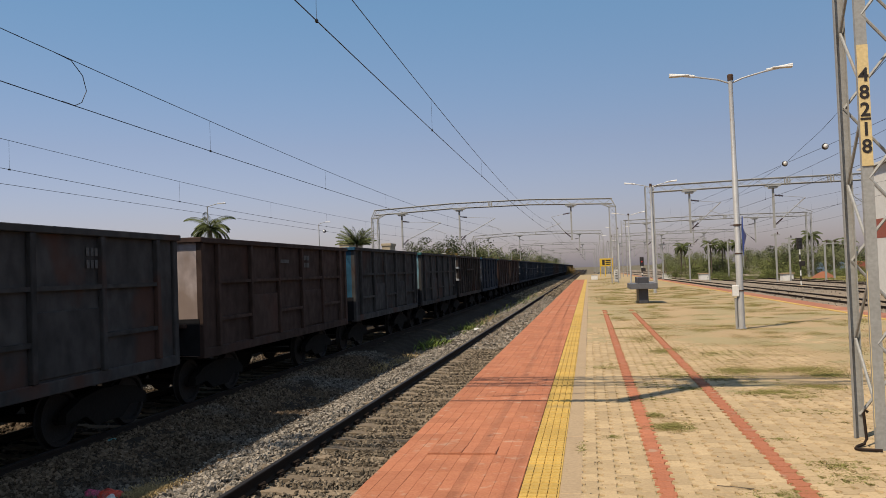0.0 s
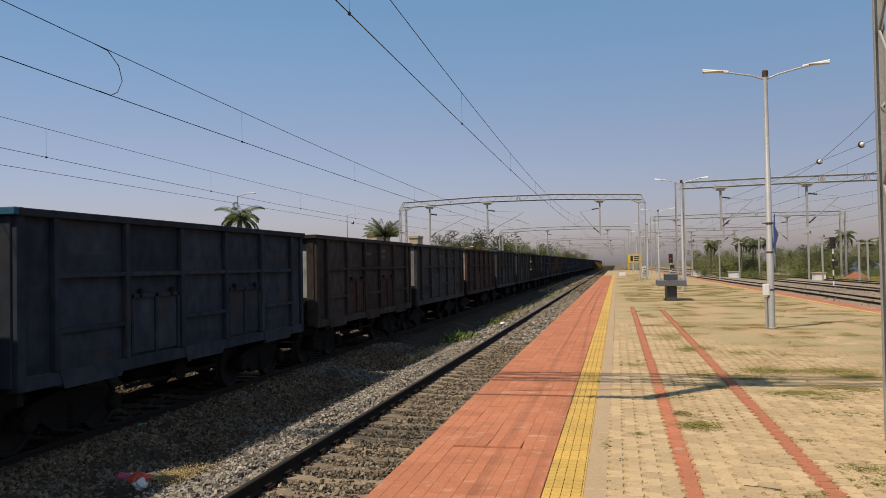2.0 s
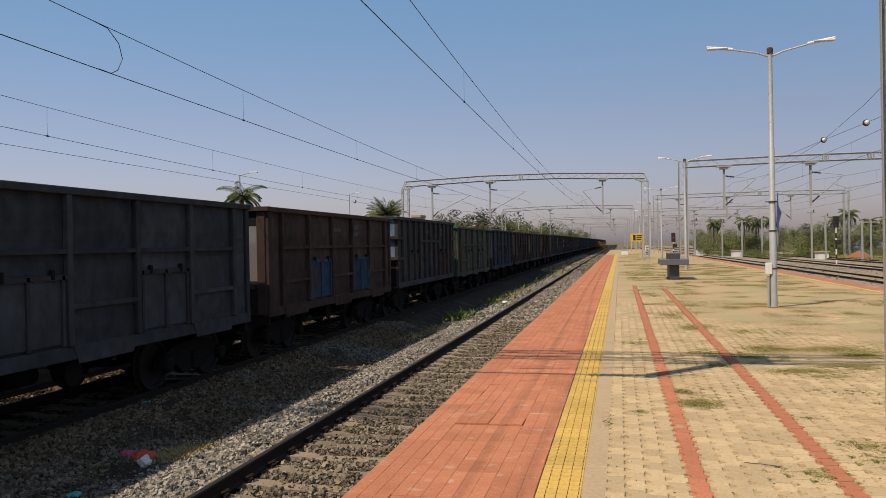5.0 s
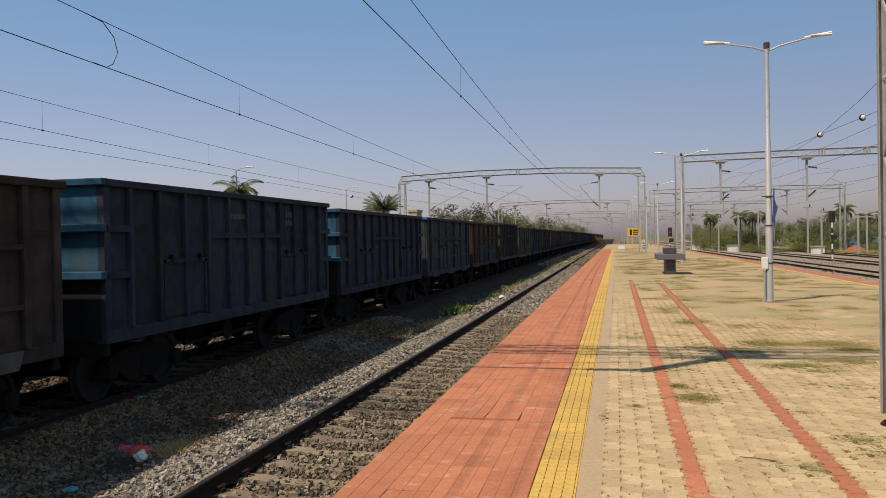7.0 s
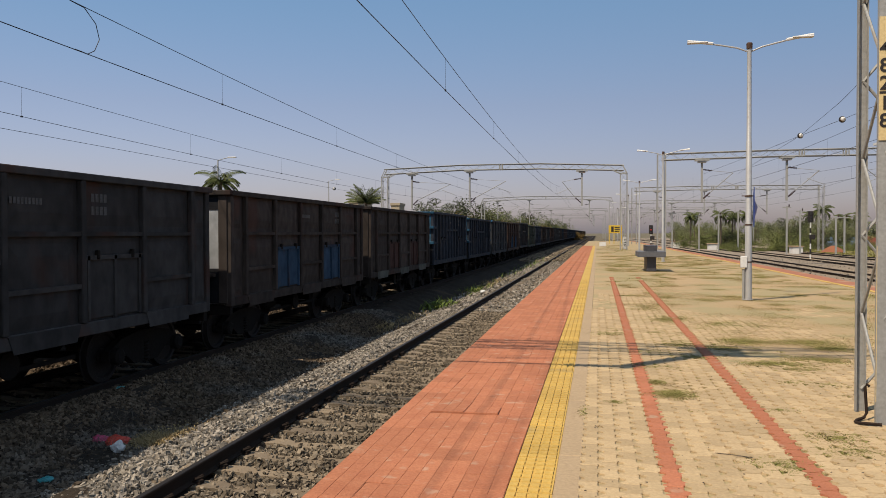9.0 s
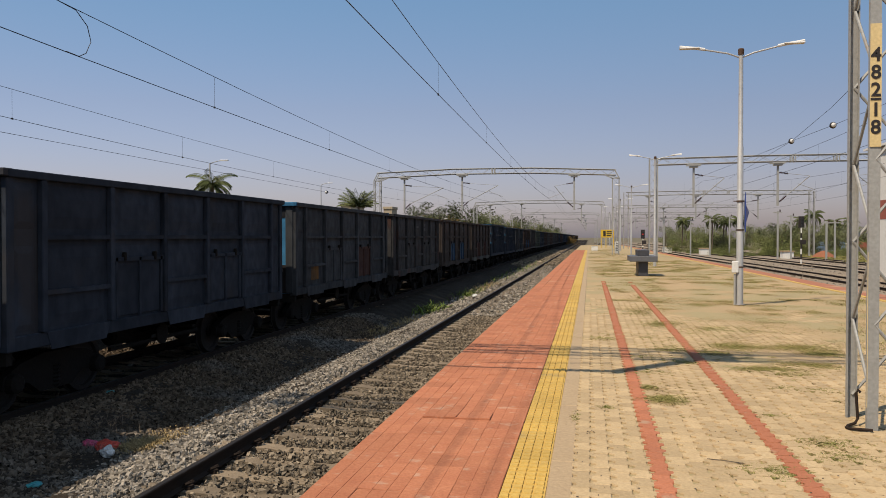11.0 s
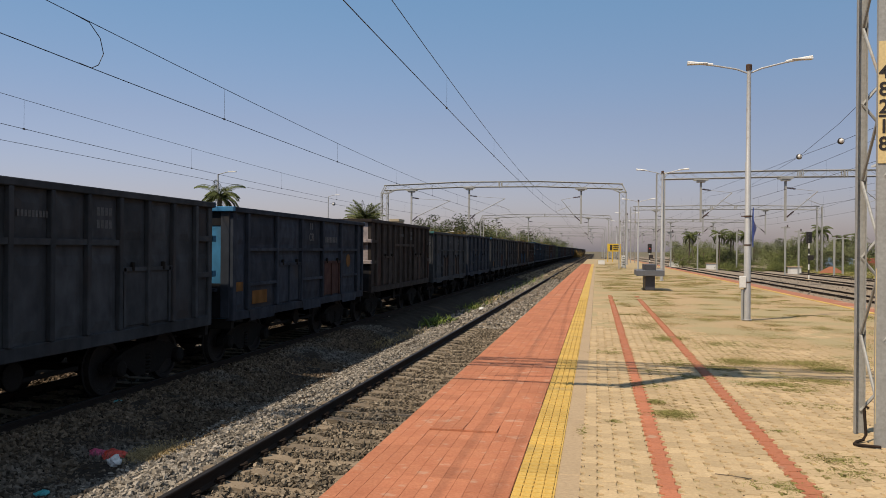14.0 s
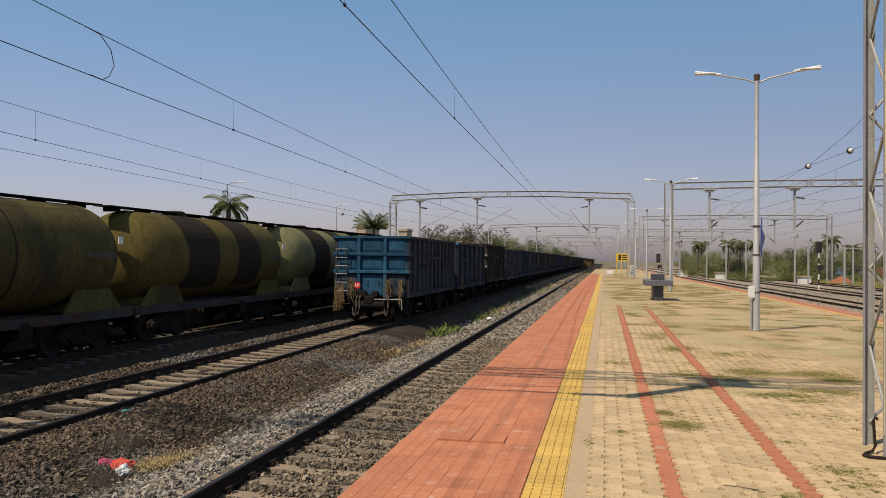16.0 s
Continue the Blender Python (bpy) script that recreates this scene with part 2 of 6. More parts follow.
    "teal": material("teal_plastic", (0.0447, 0.261, 0.268), 0.45, second=(0.0372, 0.186, 0.201), scale=6, fine=30),
    "coach": material("coach_blue", (0.187, 0.255, 0.323), 0.5, second=(0.068, 0.102, 0.17), scale=0.5, fine=5, bump=0),
    "mound": material("red_soil", (0.224, 0.0819, 0.0372), 0.95, second=(0.164, 0.0633, 0.0298), scale=1.2, fine=8),
}


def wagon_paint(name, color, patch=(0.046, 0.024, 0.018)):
    """Sooty, blotched paint with rust patches; every plate has weathered differently. Dark side colours also hold
    painted shade.
    """
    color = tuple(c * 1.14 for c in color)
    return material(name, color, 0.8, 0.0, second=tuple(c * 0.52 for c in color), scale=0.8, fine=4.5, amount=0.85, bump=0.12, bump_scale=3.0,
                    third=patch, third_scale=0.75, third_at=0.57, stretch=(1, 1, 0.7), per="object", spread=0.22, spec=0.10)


PAINT = {
    # body colours darkened beyond soot: the train's shaded side is put into them
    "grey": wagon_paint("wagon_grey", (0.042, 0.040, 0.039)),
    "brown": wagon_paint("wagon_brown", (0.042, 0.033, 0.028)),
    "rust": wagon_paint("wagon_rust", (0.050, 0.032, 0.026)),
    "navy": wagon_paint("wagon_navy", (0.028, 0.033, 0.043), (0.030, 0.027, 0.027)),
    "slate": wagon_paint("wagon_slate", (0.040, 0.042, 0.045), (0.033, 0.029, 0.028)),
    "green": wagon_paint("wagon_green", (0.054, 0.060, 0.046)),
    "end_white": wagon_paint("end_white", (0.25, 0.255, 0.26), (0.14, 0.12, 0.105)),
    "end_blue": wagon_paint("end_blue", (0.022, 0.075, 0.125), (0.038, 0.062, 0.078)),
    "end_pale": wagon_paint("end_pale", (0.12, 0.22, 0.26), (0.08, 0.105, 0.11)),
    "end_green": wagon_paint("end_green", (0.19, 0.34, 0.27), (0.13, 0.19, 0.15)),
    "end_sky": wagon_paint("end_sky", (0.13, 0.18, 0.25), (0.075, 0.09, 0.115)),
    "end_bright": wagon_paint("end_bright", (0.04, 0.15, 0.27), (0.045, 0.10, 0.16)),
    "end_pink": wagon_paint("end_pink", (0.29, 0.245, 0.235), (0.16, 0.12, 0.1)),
    "end_teal": wagon_paint("end_teal", (0.035, 0.12, 0.115), (0.05, 0.07, 0.065)),
    "end_grime": wagon_paint("end_grime", (0.055, 0.066, 0.078), (0.048, 0.046, 0.046)),
    "sill_pale": wagon_paint("sill_pale", (0.068, 0.070, 0.060), (0.06, 0.05, 0.04)),
    # near-black coat: shade between the wagons painted in, along with dirt
    "end_shade_dirt": wagon_paint("end_shade_dirt", (0.012, 0.012, 0.014), (0.016, 0.013, 0.012)),
    "door_red": wagon_paint("door_red", (0.052, 0.025, 0.020)),
    "door_blue": wagon_paint("door_blue", (0.024, 0.050, 0.085)),
    "stencil": wagon_paint("stencil_orange", (0.13, 0.060, 0.016), (0.05, 0.030, 0.016)),
}


# ---------- mesh helpers ----------
class MB:
    """Collects the corners and faces of one mesh."""

    def __init__(self):
        self.v, self.f = [], []

    def face_set(self, vs, fs):
        n = len(self.v)
        self.v += [tuple(p) for p in vs]
        self.f += [tuple(i + n for i in q) for q in fs]
        return self

    def box(self, x0, x1, y0, y1, z0, z1, c=0.0):
        if not c:
            return self.face_set([(x, y, z) for x in (x0, x1) for y in (y0, y1) for z in (z0, z1)],
                                 [(0, 1, 3, 2), (4, 6, 7, 5), (0, 4, 5, 1), (2, 3, 7, 6), (0, 2, 6, 4), (1, 5, 7, 3)])
        bm = bmesh.new()
        bmesh.ops.create_cube(bm, size=1)
        for p in bm.verts:
            p.co = (x0 + (x1 - x0) * (p.co.x + 0.5), y0 + (y1 - y0) * (p.co.y + 0.5), z0 + (z1 - z0) * (p.co.z + 0.5))
        bmesh.ops.bevel(bm, geom=bm.edges[:], offset=c, segments=1, affect="EDGES")
        bm.verts.index_update()
        self.face_set([p.co[:] for p in bm.verts], [[p.index for p in q.verts] for q in bm.faces])
        bm.free()
        return self

    def bar(self, p, q, w, h=None):
        p, q = Vector(p), Vector(q)
        d = (q - p).normalized()
        side = d.cross(Vector((0, 0, 1)))
        side = (Vector((1, 0, 0)) if side.length < 1e-3 else side.normalized()) * (w / 2)
        top = side.cross(d).normalized() * ((h or w) / 2)
        c = [a + s * side + u * top for a in (p, q) for s in (-1, 1) for u in (-1, 1)]
        return self.face_set(c, [(0, 1, 3, 2), (4, 6, 7, 5), (0, 4, 5, 1), (2, 3, 7, 6), (0, 2, 6, 4), (1, 5, 7, 3)])

    def cyl(self, p, q, r, n=10, r2=None):
        p, q = Vector(p), Vector(q)
        d = (q - p).normalized()
        a = d.orthogonal().normalized()
        b = d.cross(a)
        r2 = r if r2 is None else r2
        ring = [(a * math.cos(2 * math.pi * i / n) + b * math.sin(2 * math.pi * i / n)) for i in range(n)]
        vs = [p + k * r for k in ring] + [q + k * r2 for k in ring]
        fs = [(i, (i + 1) % n, n + (i + 1) % n, n + i) for i in range(n)] + [tuple(reversed(range(n))), tuple(range(n, 2 * n))]
        return self.face_set(vs, fs)

    def tube(self, pts, r, n=6):
        pts = [Vector(p) for p in pts]
        vs, fs = [], []
        for i, p in enumerate(pts):
            d = (pts[min(i + 1, len(pts) - 1)] - pts[max(i - 1, 0)]).normalized()
            a = d.cross(Vector((0.31, 0.17, 0.93))).normalized()
            b = d.cross(a)
            vs += [p + (a * math.cos(2 * math.pi * k / n) + b * math.sin(2 * math.pi * k / n)) * r for k in range(n)]
        for i in range(len(pts) - 1):
            fs += [(i * n + k, i * n + (k + 1) % n, (i + 1) * n + (k + 1) % n, (i + 1) * n + k) for k in range(n)]
        return self.face_set(vs, fs + [tuple(reversed(range(n))), tuple(range(len(vs) - n, len(vs)))])

    def ext(self, prof, y0, y1, lean=0.0):
        """A closed outline of (x, z) drawn out along y."""
        n = len(prof)
        vs = [(x, y0, z) for x, z in prof] + [(x + lean * (y1 - y0), y1, z) for x, z in prof]
        return self.face_set(vs, [(i, (i + 1) % n, n + (i + 1) % n, n + i) for i in range(n)] + [tuple(reversed(range(n))), tuple(range(n, 2 * n))])

    def lathe(self, prof, n=20, axis="x", at=(0, 0, 0)):
        """Rings (along, radius) turned about an axis."""
        vs = []
        for u, r in prof:
            for k in range(n):
                c, s = r * math.cos(2 * math.pi * k / n), r * math.sin(2 * math.pi * k / n)
                p = {"x": (u, c, s), "y": (c, u, s), "z": (c, s, u)}[axis]
                vs.append((p[0] + at[0], p[1] + at[1], p[2] + at[2]))
        fs = [(i * n + k, i * n + (k + 1) % n, (i + 1) * n + (k + 1) % n, (i + 1) * n + k) for i in range(len(prof) - 1) for k in range(n)]
        return self.face_set(vs, fs + [tuple(reversed(range(n))), tuple(range(len(vs) - n, len(vs)))])

    def mesh(self, name, mat, smooth=False):
        me = bpy.data.meshes.new(name)
        me.from_pydata(self.v, [], self.f)
        bm = bmesh.new()
        bm.from_mesh(me)
        bmesh.ops.recalc_face_normals(bm, faces=bm.faces[:])
        bm.to_mesh(me)
        bm.free()
        if smooth:
            me.shade_smooth()
            me.set_sharp_from_angle(angle=radians(40))
        me.materials.append(mat)
        return me


def part(name, mb, mat, parent, label="", smooth=False, at=None):
    ob = new(name, mb if isinstance(mb, bpy.types.Mesh) else mb.mesh(name, mat, smooth))
    ob.parent = parent
    if at:
        ob.matrix_basis = at
    return tagged(ob, label)


def thing(name, label, category, at=None, group="", kind=""):
    ob = new(name)
    ob.empty_display_size = 0.2
    if at:
        ob.matrix_basis = at
    return tagged(ob, label, category, group, kind)


def single(name, mb, mat, label, category, at=None, group="", kind="", smooth=False):
    ob = new(name, mb if isinstance(mb, bpy.types.Mesh) else mb.mesh(name, mat, smooth))
    if at:
        ob.matrix_basis = at
    return tagged(ob, label, category, group, kind)


def quad_mesh(name, verts, quads, mat):
    """A large mesh from arrays."""
    me = bpy.data.meshes.new(name)
    verts, quads = np.asarray(verts, np.float32).reshape(-1, 3), np.asarray(quads, np.int32).reshape(-1, 4)
    me.vertices.add(len(verts))
    me.vertices.foreach_set("co", verts.ravel())
    me.loops.add(quads.size)
    me.loops.foreach_set("vertex_index", quads.ravel())
    me.polygons.add(len(quads))
    me.polygons.foreach_set("loop_start", np.arange(0, quads.size, 4, dtype=np.int32))
    me.update(calc_edges=True)
    me.shade_flat()
    me.materials.append(mat)
    return me


def words(name, text, size, mat, parent, at, label=""):
    cu = bpy.data.curves.new(name, "FONT")
    cu.body, cu.size, cu.align_x, cu.align_y, cu.extrude = text, size, "CENTER", "CENTER", 0.002
    cu.offset = size * 0.02
    cu.materials.append(mat)
    ob = new(name, cu)
    ob.parent, ob.matrix_basis = parent, at
    return tagged(ob, label)


# ---------- ground, track beds ----------
RAIL, T1, T2, T3 = -0.84, -3.43, -9.08, -14.4
rng = np.random.default_rng(7)


def bed(x):
    """Height of the ballast across the left-hand tracks."""
    xs = [-60, -17.9, -16.7, -12.5, -11.95, -11.2, -10.9, -10.2, -9.9, -8.3, -8.1, -7.5, -7.1, -6.5, -5.85, -4.95, -4.7, -1.5]
    zs = [-1.45, -1.40, -1.08, -1.08, -1.30, -1.03, -0.965, -0.985, -1.075, -1.075, -0.99, -0.965, -1.0, -1.18, -1.22, -1.03, -1.075, -1.075]
    return np.interp(x, xs, zs)


def grid_sheet(name, xs, ys, height, mat):
    gx, gy = np.meshgrid(xs, ys)
    gz = height(gx, gy)
    i = np.arange(len(xs) * len(ys)).reshape(len(ys), len(xs))
    q = np.stack([i[:-1, :-1], i[:-1, 1:], i[1:, 1:], i[1:, :-1]], -1)
    return quad_mesh(name, np.stack([gx, gy, gz], -1), q, mat)


ground_mesh = grid_sheet("ground", np.r_[-2500, -800, -300, -120, np.arange(-70, 71, 5), 120, 300, 800, 2500],
                         np.r_[-800, -300, -100, np.arange(-40, 241, 8), 300, 420, 700, 1200, 3000],
                         lambda x, y: -1.42 + 0.10 * np.sin(x * 0.21 + 1.3) * np.sin(y * 0.13), M["earth"])
tagged(new("ground", ground_mesh), "dry brown earth with patches of thin grass", "ground", kind="structure")
bed_mesh = grid_sheet("ballast_bed", np.r_[np.arange(-19, -11, 0.5), np.arange(-11, -1.55, 0.14)], np.r_[-70:2:4, np.arange(2, 40, 0.16), np.arange(40, 110, 1.5), np.arange(110, 700, 20)],
                      lambda x, y: bed(x) + 0.035 * np.sin(x * 5.1 + y * 2.3) * np.sin(y * 3.7 - x) + 0.05 * np.sin(y * 0.8 + x * 1.9) * (np.abs(x + 6.3) < 1.2), M["ballast"])
tagged(new("ballast", bed_mesh), "grey crushed stone ballast under the tracks", "ballast", kind="structure")

RIGHT = -0.025  # the yard on the far side runs aslant to the platform


def rail_prof(x):
    s = [(-0.07, 0), (0.07, 0), (0.07, 0.012), (0.012, 0.03), (0.01, 0.12), (0.036, 0.132), (0.036, 0.158), (0.03, 0.165), (-0.03, 0.165), (-0.036, 0.158), (-0.036, 0.132), (-0.01, 0.12), (-0.012, 0.03), (-0.07, 0.012)]
    return [(x + a, b - 0.168) for a, b in s]


def sleeper_mesh():
    mb = MB()
    mb.ext([(-1.37, -0.36), (1.37, -0.36), (1.36, -0.185), (1.25, -0.175), (0.55, -0.175), (0.40, -0.205), (-0.40, -0.205), (-0.55, -0.175), (-1.25, -0.175), (-1.36, -0.185)], -0.115, 0.115)
    return mb.mesh("sleeper", M["sleeper"])


def clip_mesh():
    mb = MB()
    for s in (-1, 1):
        mb.tube([(s * 0.05, -0.05, 0.02), (s * 0.09, -0.055, 0.055), (s * 0.14, 0.0, 0.075), (s * 0.10, 0.055, 0.055), (s * 0.055, 0.05, 0.02), (s * 0.13, 0.02, 0.0)], 0.018, 5)
        mb.box(min(s * 0.075, s * 0.13), max(s * 0.075, s * 0.13), -0.05, 0.05, -0.02, 0.025)
    return mb.mesh("rail_clip", M["rail"])


SLEEPER, DARK_SLEEPER, CLIP = sleeper_mesh(), sleeper_mesh(), clip_mesh()
# darker copy of the sleeper colour; the tank wagons' shade is painted in
DARK_SLEEPER.materials[0] = material("shaded_sleeper", (0.06, 0.048, 0.036), 0.9, second=(0.035, 0.028, 0.022), scale=4, fine=40)


def track(name, xc, y0, y1, label, pieces=(0, 0), clips=0, lean=0.0, sleeper=None):
    t = thing(name, label, "railway track", pose(xc, 0, RAIL), kind="structure")
    for s in (-0.874, 0.874):
        part("rail", MB().ext(rail_prof(s), y0, y1, lean), M["rail"], t, "dark rusted rail with a worn head")
        part("rail_head", MB().ext([(s - 0.031, -0.003), (s + 0.031, -0.003), (s + 0.026, 0.001), (s - 0.026, 0.001)], y0, y1, lean), M["railhead"], t)
    n0, n1 = pieces
    for k in range(n0, n1):
        o = part("sleeper", sleeper or SLEEPER, None, t, at=pose(lean * (k * 0.6 - y0), k * 0.6 + rng.normal(0, 0.012), rng.normal(0, 0.004), 0, 0, rng.normal(0, 0.5)))
        if k * 0.6 < clips:
            for s in (-0.874, 0.874):
                part("rail_clip", CLIP, None, o, at=pose(s, 0, -0.165))
    return t


track("track_1", T1, -70, 700, "railway track on concrete sleepers beside the platform", (5, 110), 17)
track("track_2", T2, -70, 700, "railway track on concrete sleepers under the goods train", (12, 64), 20)
track("track_3", T3, -70, 700, "railway track under the standing tank wagons", (18, 46), sleeper=DARK_SLEEPER)

RB = grid_sheet("yard_bed", np.arange(8.1, 40, 0.8), np.r_[-40:30:5, 30:130:1.5, 130:400:15],
                lambda x, y: -0.955 + 0.02 * np.sin(x * 3.1 + y) * np.sin(y * 1.7) - 0.04 * (np.sin((x - y * RIGHT) * 1.15 + 2.2) > 0.55), M["yard"])
tagged(new("yard_ballast", RB), "grey ballast of the station yard", "ballast", kind="structure")
for i, x0 in enumerate((11.5, 16.9, 22.6, 28.6)):
    track("yard_track", x0, -20, 330, "yard track with rusty rails on old sleepers", (50, 190) if i in (1, 2) else (0, 0), 0, RIGHT)


def stones(name, label, n, x0, x1, y0, y1, size, mat, skip=None, level=None):
    """Broken stones strewn over the bed, all in one mesh."""
    x, y = rng.uniform(x0, x1, n), y0 + (y1 - y0) * rng.uniform(0, 1, n) ** 1.5
    if skip is not None:
        keep = skip(x, y)
        x, y = x[keep], y[keep]
    n = len(x)
    s = size * rng.uniform(0.5, 1.5, n)
    cube = np.array([(a, b, c) for a in (-1, 1) for b in (-1, 1) for c in (-1, 1)], float)
    v = cube[None] * (0.62 + 0.48 * rng.uniform(-1, 1, (n, 8, 3))) * s[:, None, None] * rng.uniform(0.36, 0.72, (n, 1, 3))
    a, b = rng.uniform(0, 6.28, n), rng.normal(0, 0.5, n)
    ca, sa, cb, sb = np.cos(a)[:, None], np.sin(a)[:, None], np.cos(b)[:, None], np.sin(b)[:, None]
    vx, vy, vz = v[..., 0], v[..., 1], v[..., 2]
    vy, vz = vy * cb - vz * sb, vy * sb + vz * cb
    vx, vy = vx * ca - vy * sa, vx * sa + vy * ca
    z = (bed(x) if level is None else level) + 0.012 + rng.uniform(-0.018, 0.04, n) - 0.04 * (np.abs(x - T2) < 0.82)
    v = np.stack([vx + x[:, None], vy + y[:, None], vz + z[:, None]], -1)
    q = np.array([(0, 1, 3, 2), (4, 6, 7, 5), (0, 4, 5, 1), (2, 3, 7, 6), (1, 5, 7, 3)])
    me = quad_mesh(name, v, q[None] + (np.arange(n) * 8)[:, None, None], mat)
    return tagged(new(name, me), label, "stones", kind="stuff")


def clear_of(xc):
    """Leaves the sleepers and the rails mostly bare."""
    def keep(x, y):
        on = (np.abs(x - xc) < 1.36) & (np.abs((y + 0.3) % 0.6 - 0.3) < 0.115)
        rail = np.abs(np.abs(x - xc) - 0.874) < 0.10
        return ~((on & (rng.uniform(0, 1, len(x)) < (0.62 if xc == T1 else 0.9))) | rail)
    return keep


stones("ballast_stones", "fresh grey ballast stones on the shoulder of the track", 30000, -6.0, -4.40, 4.5, 27, 0.047, M["stone"])
stones("ballast_stones", "loose brownish ballast stones between the rails", 31000, -4.42, -1.87, 4.5, 27, 0.045, M["stone_track"], clear_of(T1))
stones("ballast_stones", "loose brown ballast stones between the tracks", 44000, -8.15, -5.7, 6.0, 26, 0.050, M["stone_dark"])
stones("ballast_stones", "loose brown ballast stones along the second track", 17000, -11.9, -8.1, 8.5, 32, 0.056, M["stone_dark"], clear_of(T2))
stones("ballast_stones", "grey ballast stones farther along the track", 11000, -6.2, -1.9, 27, 75, 0.085, M["stone"], clear_of(T1))
stones("ballast_stones", "grey-brown ballast stones far along the tracks", 6000, -7.4, -1.9, 75, 170, 0.2, M["stone_track"], clear_of(T1))
stones("yard_stones", "pale weathered ballast stones across the yard", 7000, 9.0, 30, 22, 90, 0.06, M["stone"], level=-0.972)

# ---------- platform ----------
EDGE = -1.84


def redge(y):
    """The far edge of the tapering platform."""
    return 8.75 - 0.012 * y


py = [-45, 0, 25, 50, 80, 110, 165]
mb = MB()
for a, b in zip(py, py[1:]):
    ra, rb = redge(a), redge(b)
    mb.face_set([(EDGE + 0.06, a, -0.014), (ra - 0.06, a, -0.014), (rb - 0.06, b, -0.014), (EDGE + 0.06, b, -0.014)], [(0, 1, 2, 3)])
platform = single("platform", mb, M["sand"], "dusty paved island platform with patches of grass", "platform", kind="structure")
mb = MB()
mb.box(EDGE + 0.05, EDGE + 0.35, -45, 165, -1.6, -0.02)
part("platform_wall", mb, M["plaster"], platform, "stained concrete platform wall")
mb = MB()
mb.face_set([(redge(-45) - 0.3, -45, -1.6), (redge(165) - 0.3, 165, -1.6), (redge(165) - 0.3, 165, -0.02), (redge(-45) - 0.3, -45, -0.02),
             (redge(-45) - 0.05, -45, -1.6), (redge(165) - 0.05, 165, -1.6), (redge(165) - 0.05, 165, -0.02), (redge(-45) - 0.05, -45, -0.02)],
            [(0, 1, 2, 3), (4, 5, 6, 7), (3, 2, 6, 7)])
part("platform_wall", mb, M["plaster"], platform)
mb = MB()
for k in range(-20, 75):
    mb.box(-0.278, -0.112, k * 2.0 + 0.006, k * 2.0 + 1.994, -0.10, -0.002, 0.006)
part("kerb", mb, M["kerb"], platform, "worn grey concrete kerb strip")
# the far strip: red tiles and a yellow line
mb, mb2 = MB(), MB()
for k in range(0, 175):
    a, b = 6 + k * 0.9, 6 + k * 0.9 + 0.89
    for w0, w1, m_ in ((0.02, 0.36, mb), (0.37, 0.71, mb), (0.72, 0.90, mb2)):
        m_.face_set([(redge(a) - w1, a, 0), (redge(a) - w0, a, 0), (redge(b) - w0, b, 0), (redge(b) - w1, b, 0),
                     (redge(a) - w1, a, -0.02), (redge(a) - w0, a, -0.02), (redge(b) - w0, b, -0.02), (redge(b) - w1, b, -0.02)],
                    [(0, 1, 2, 3), (0, 4, 5, 1), (1, 5, 6, 2), (2, 6, 7, 3), (3, 7, 4, 0)])
part("red_strip", mb, M["red_far"], platform, "faded red tiles of the far edge")
part("yellow_strip", mb2, M["yellow"], platform)


# ---------- overhead line: portals, drop arms, wires ----------
def lattice(mb, p, q, w, step, bar=0.05):
    """A square lattice post from p up to q, w wide."""
    p, q = Vector(p), Vector(q)
    n = max(2, round((q - p).length / step))
    for k in range(n):
        a, b = p.lerp(q, k / n), p.lerp(q, (k + 1) / n)
        h = w / 2
        for c0, c1 in (((-h, -h), (h, -h)), ((h, -h), (h, h)), ((h, h), (-h, h)), ((-h, h), (-h, -h))):
            u, v = (c0, c1) if k % 2 else (c1, c0)
            mb.cyl(a + Vector((*u, 0)), b + Vector((*v, 0)), bar, 6)


def mast_legs(t, x, y, w, top, foot=-0.05):
    for sx in (-1, 1):
        for sy in (-1, 1):
            cx, cy = x + sx * w / 2, y + sy * w / 2
            u = [(-0.045, 0), (0.045, 0), (0.045, 0.045), (0.037, 0.045), (0.037, 0.008), (-0.037, 0.008), (-0.037, 0.045), (-0.045, 0.045)]
            mb = MB().face_set([(cx + a, cy - sy * b, z) for z in (foot, top) for a, b in u],
                               [tuple(range(8)), tuple(range(8, 16))] + [(i, (i + 1) % 8, 8 + (i + 1) % 8, 8 + i) for i in range(8)])
            part("upright", mb, M["galv"], t)
    mb = MB()
    lattice(mb, (x, y, foot + 0.25), (x, y, top), w - 0.02, 0.72, 0.014)
    tagged(part("lacing", mb, M["galv"], t), kind="stuff")


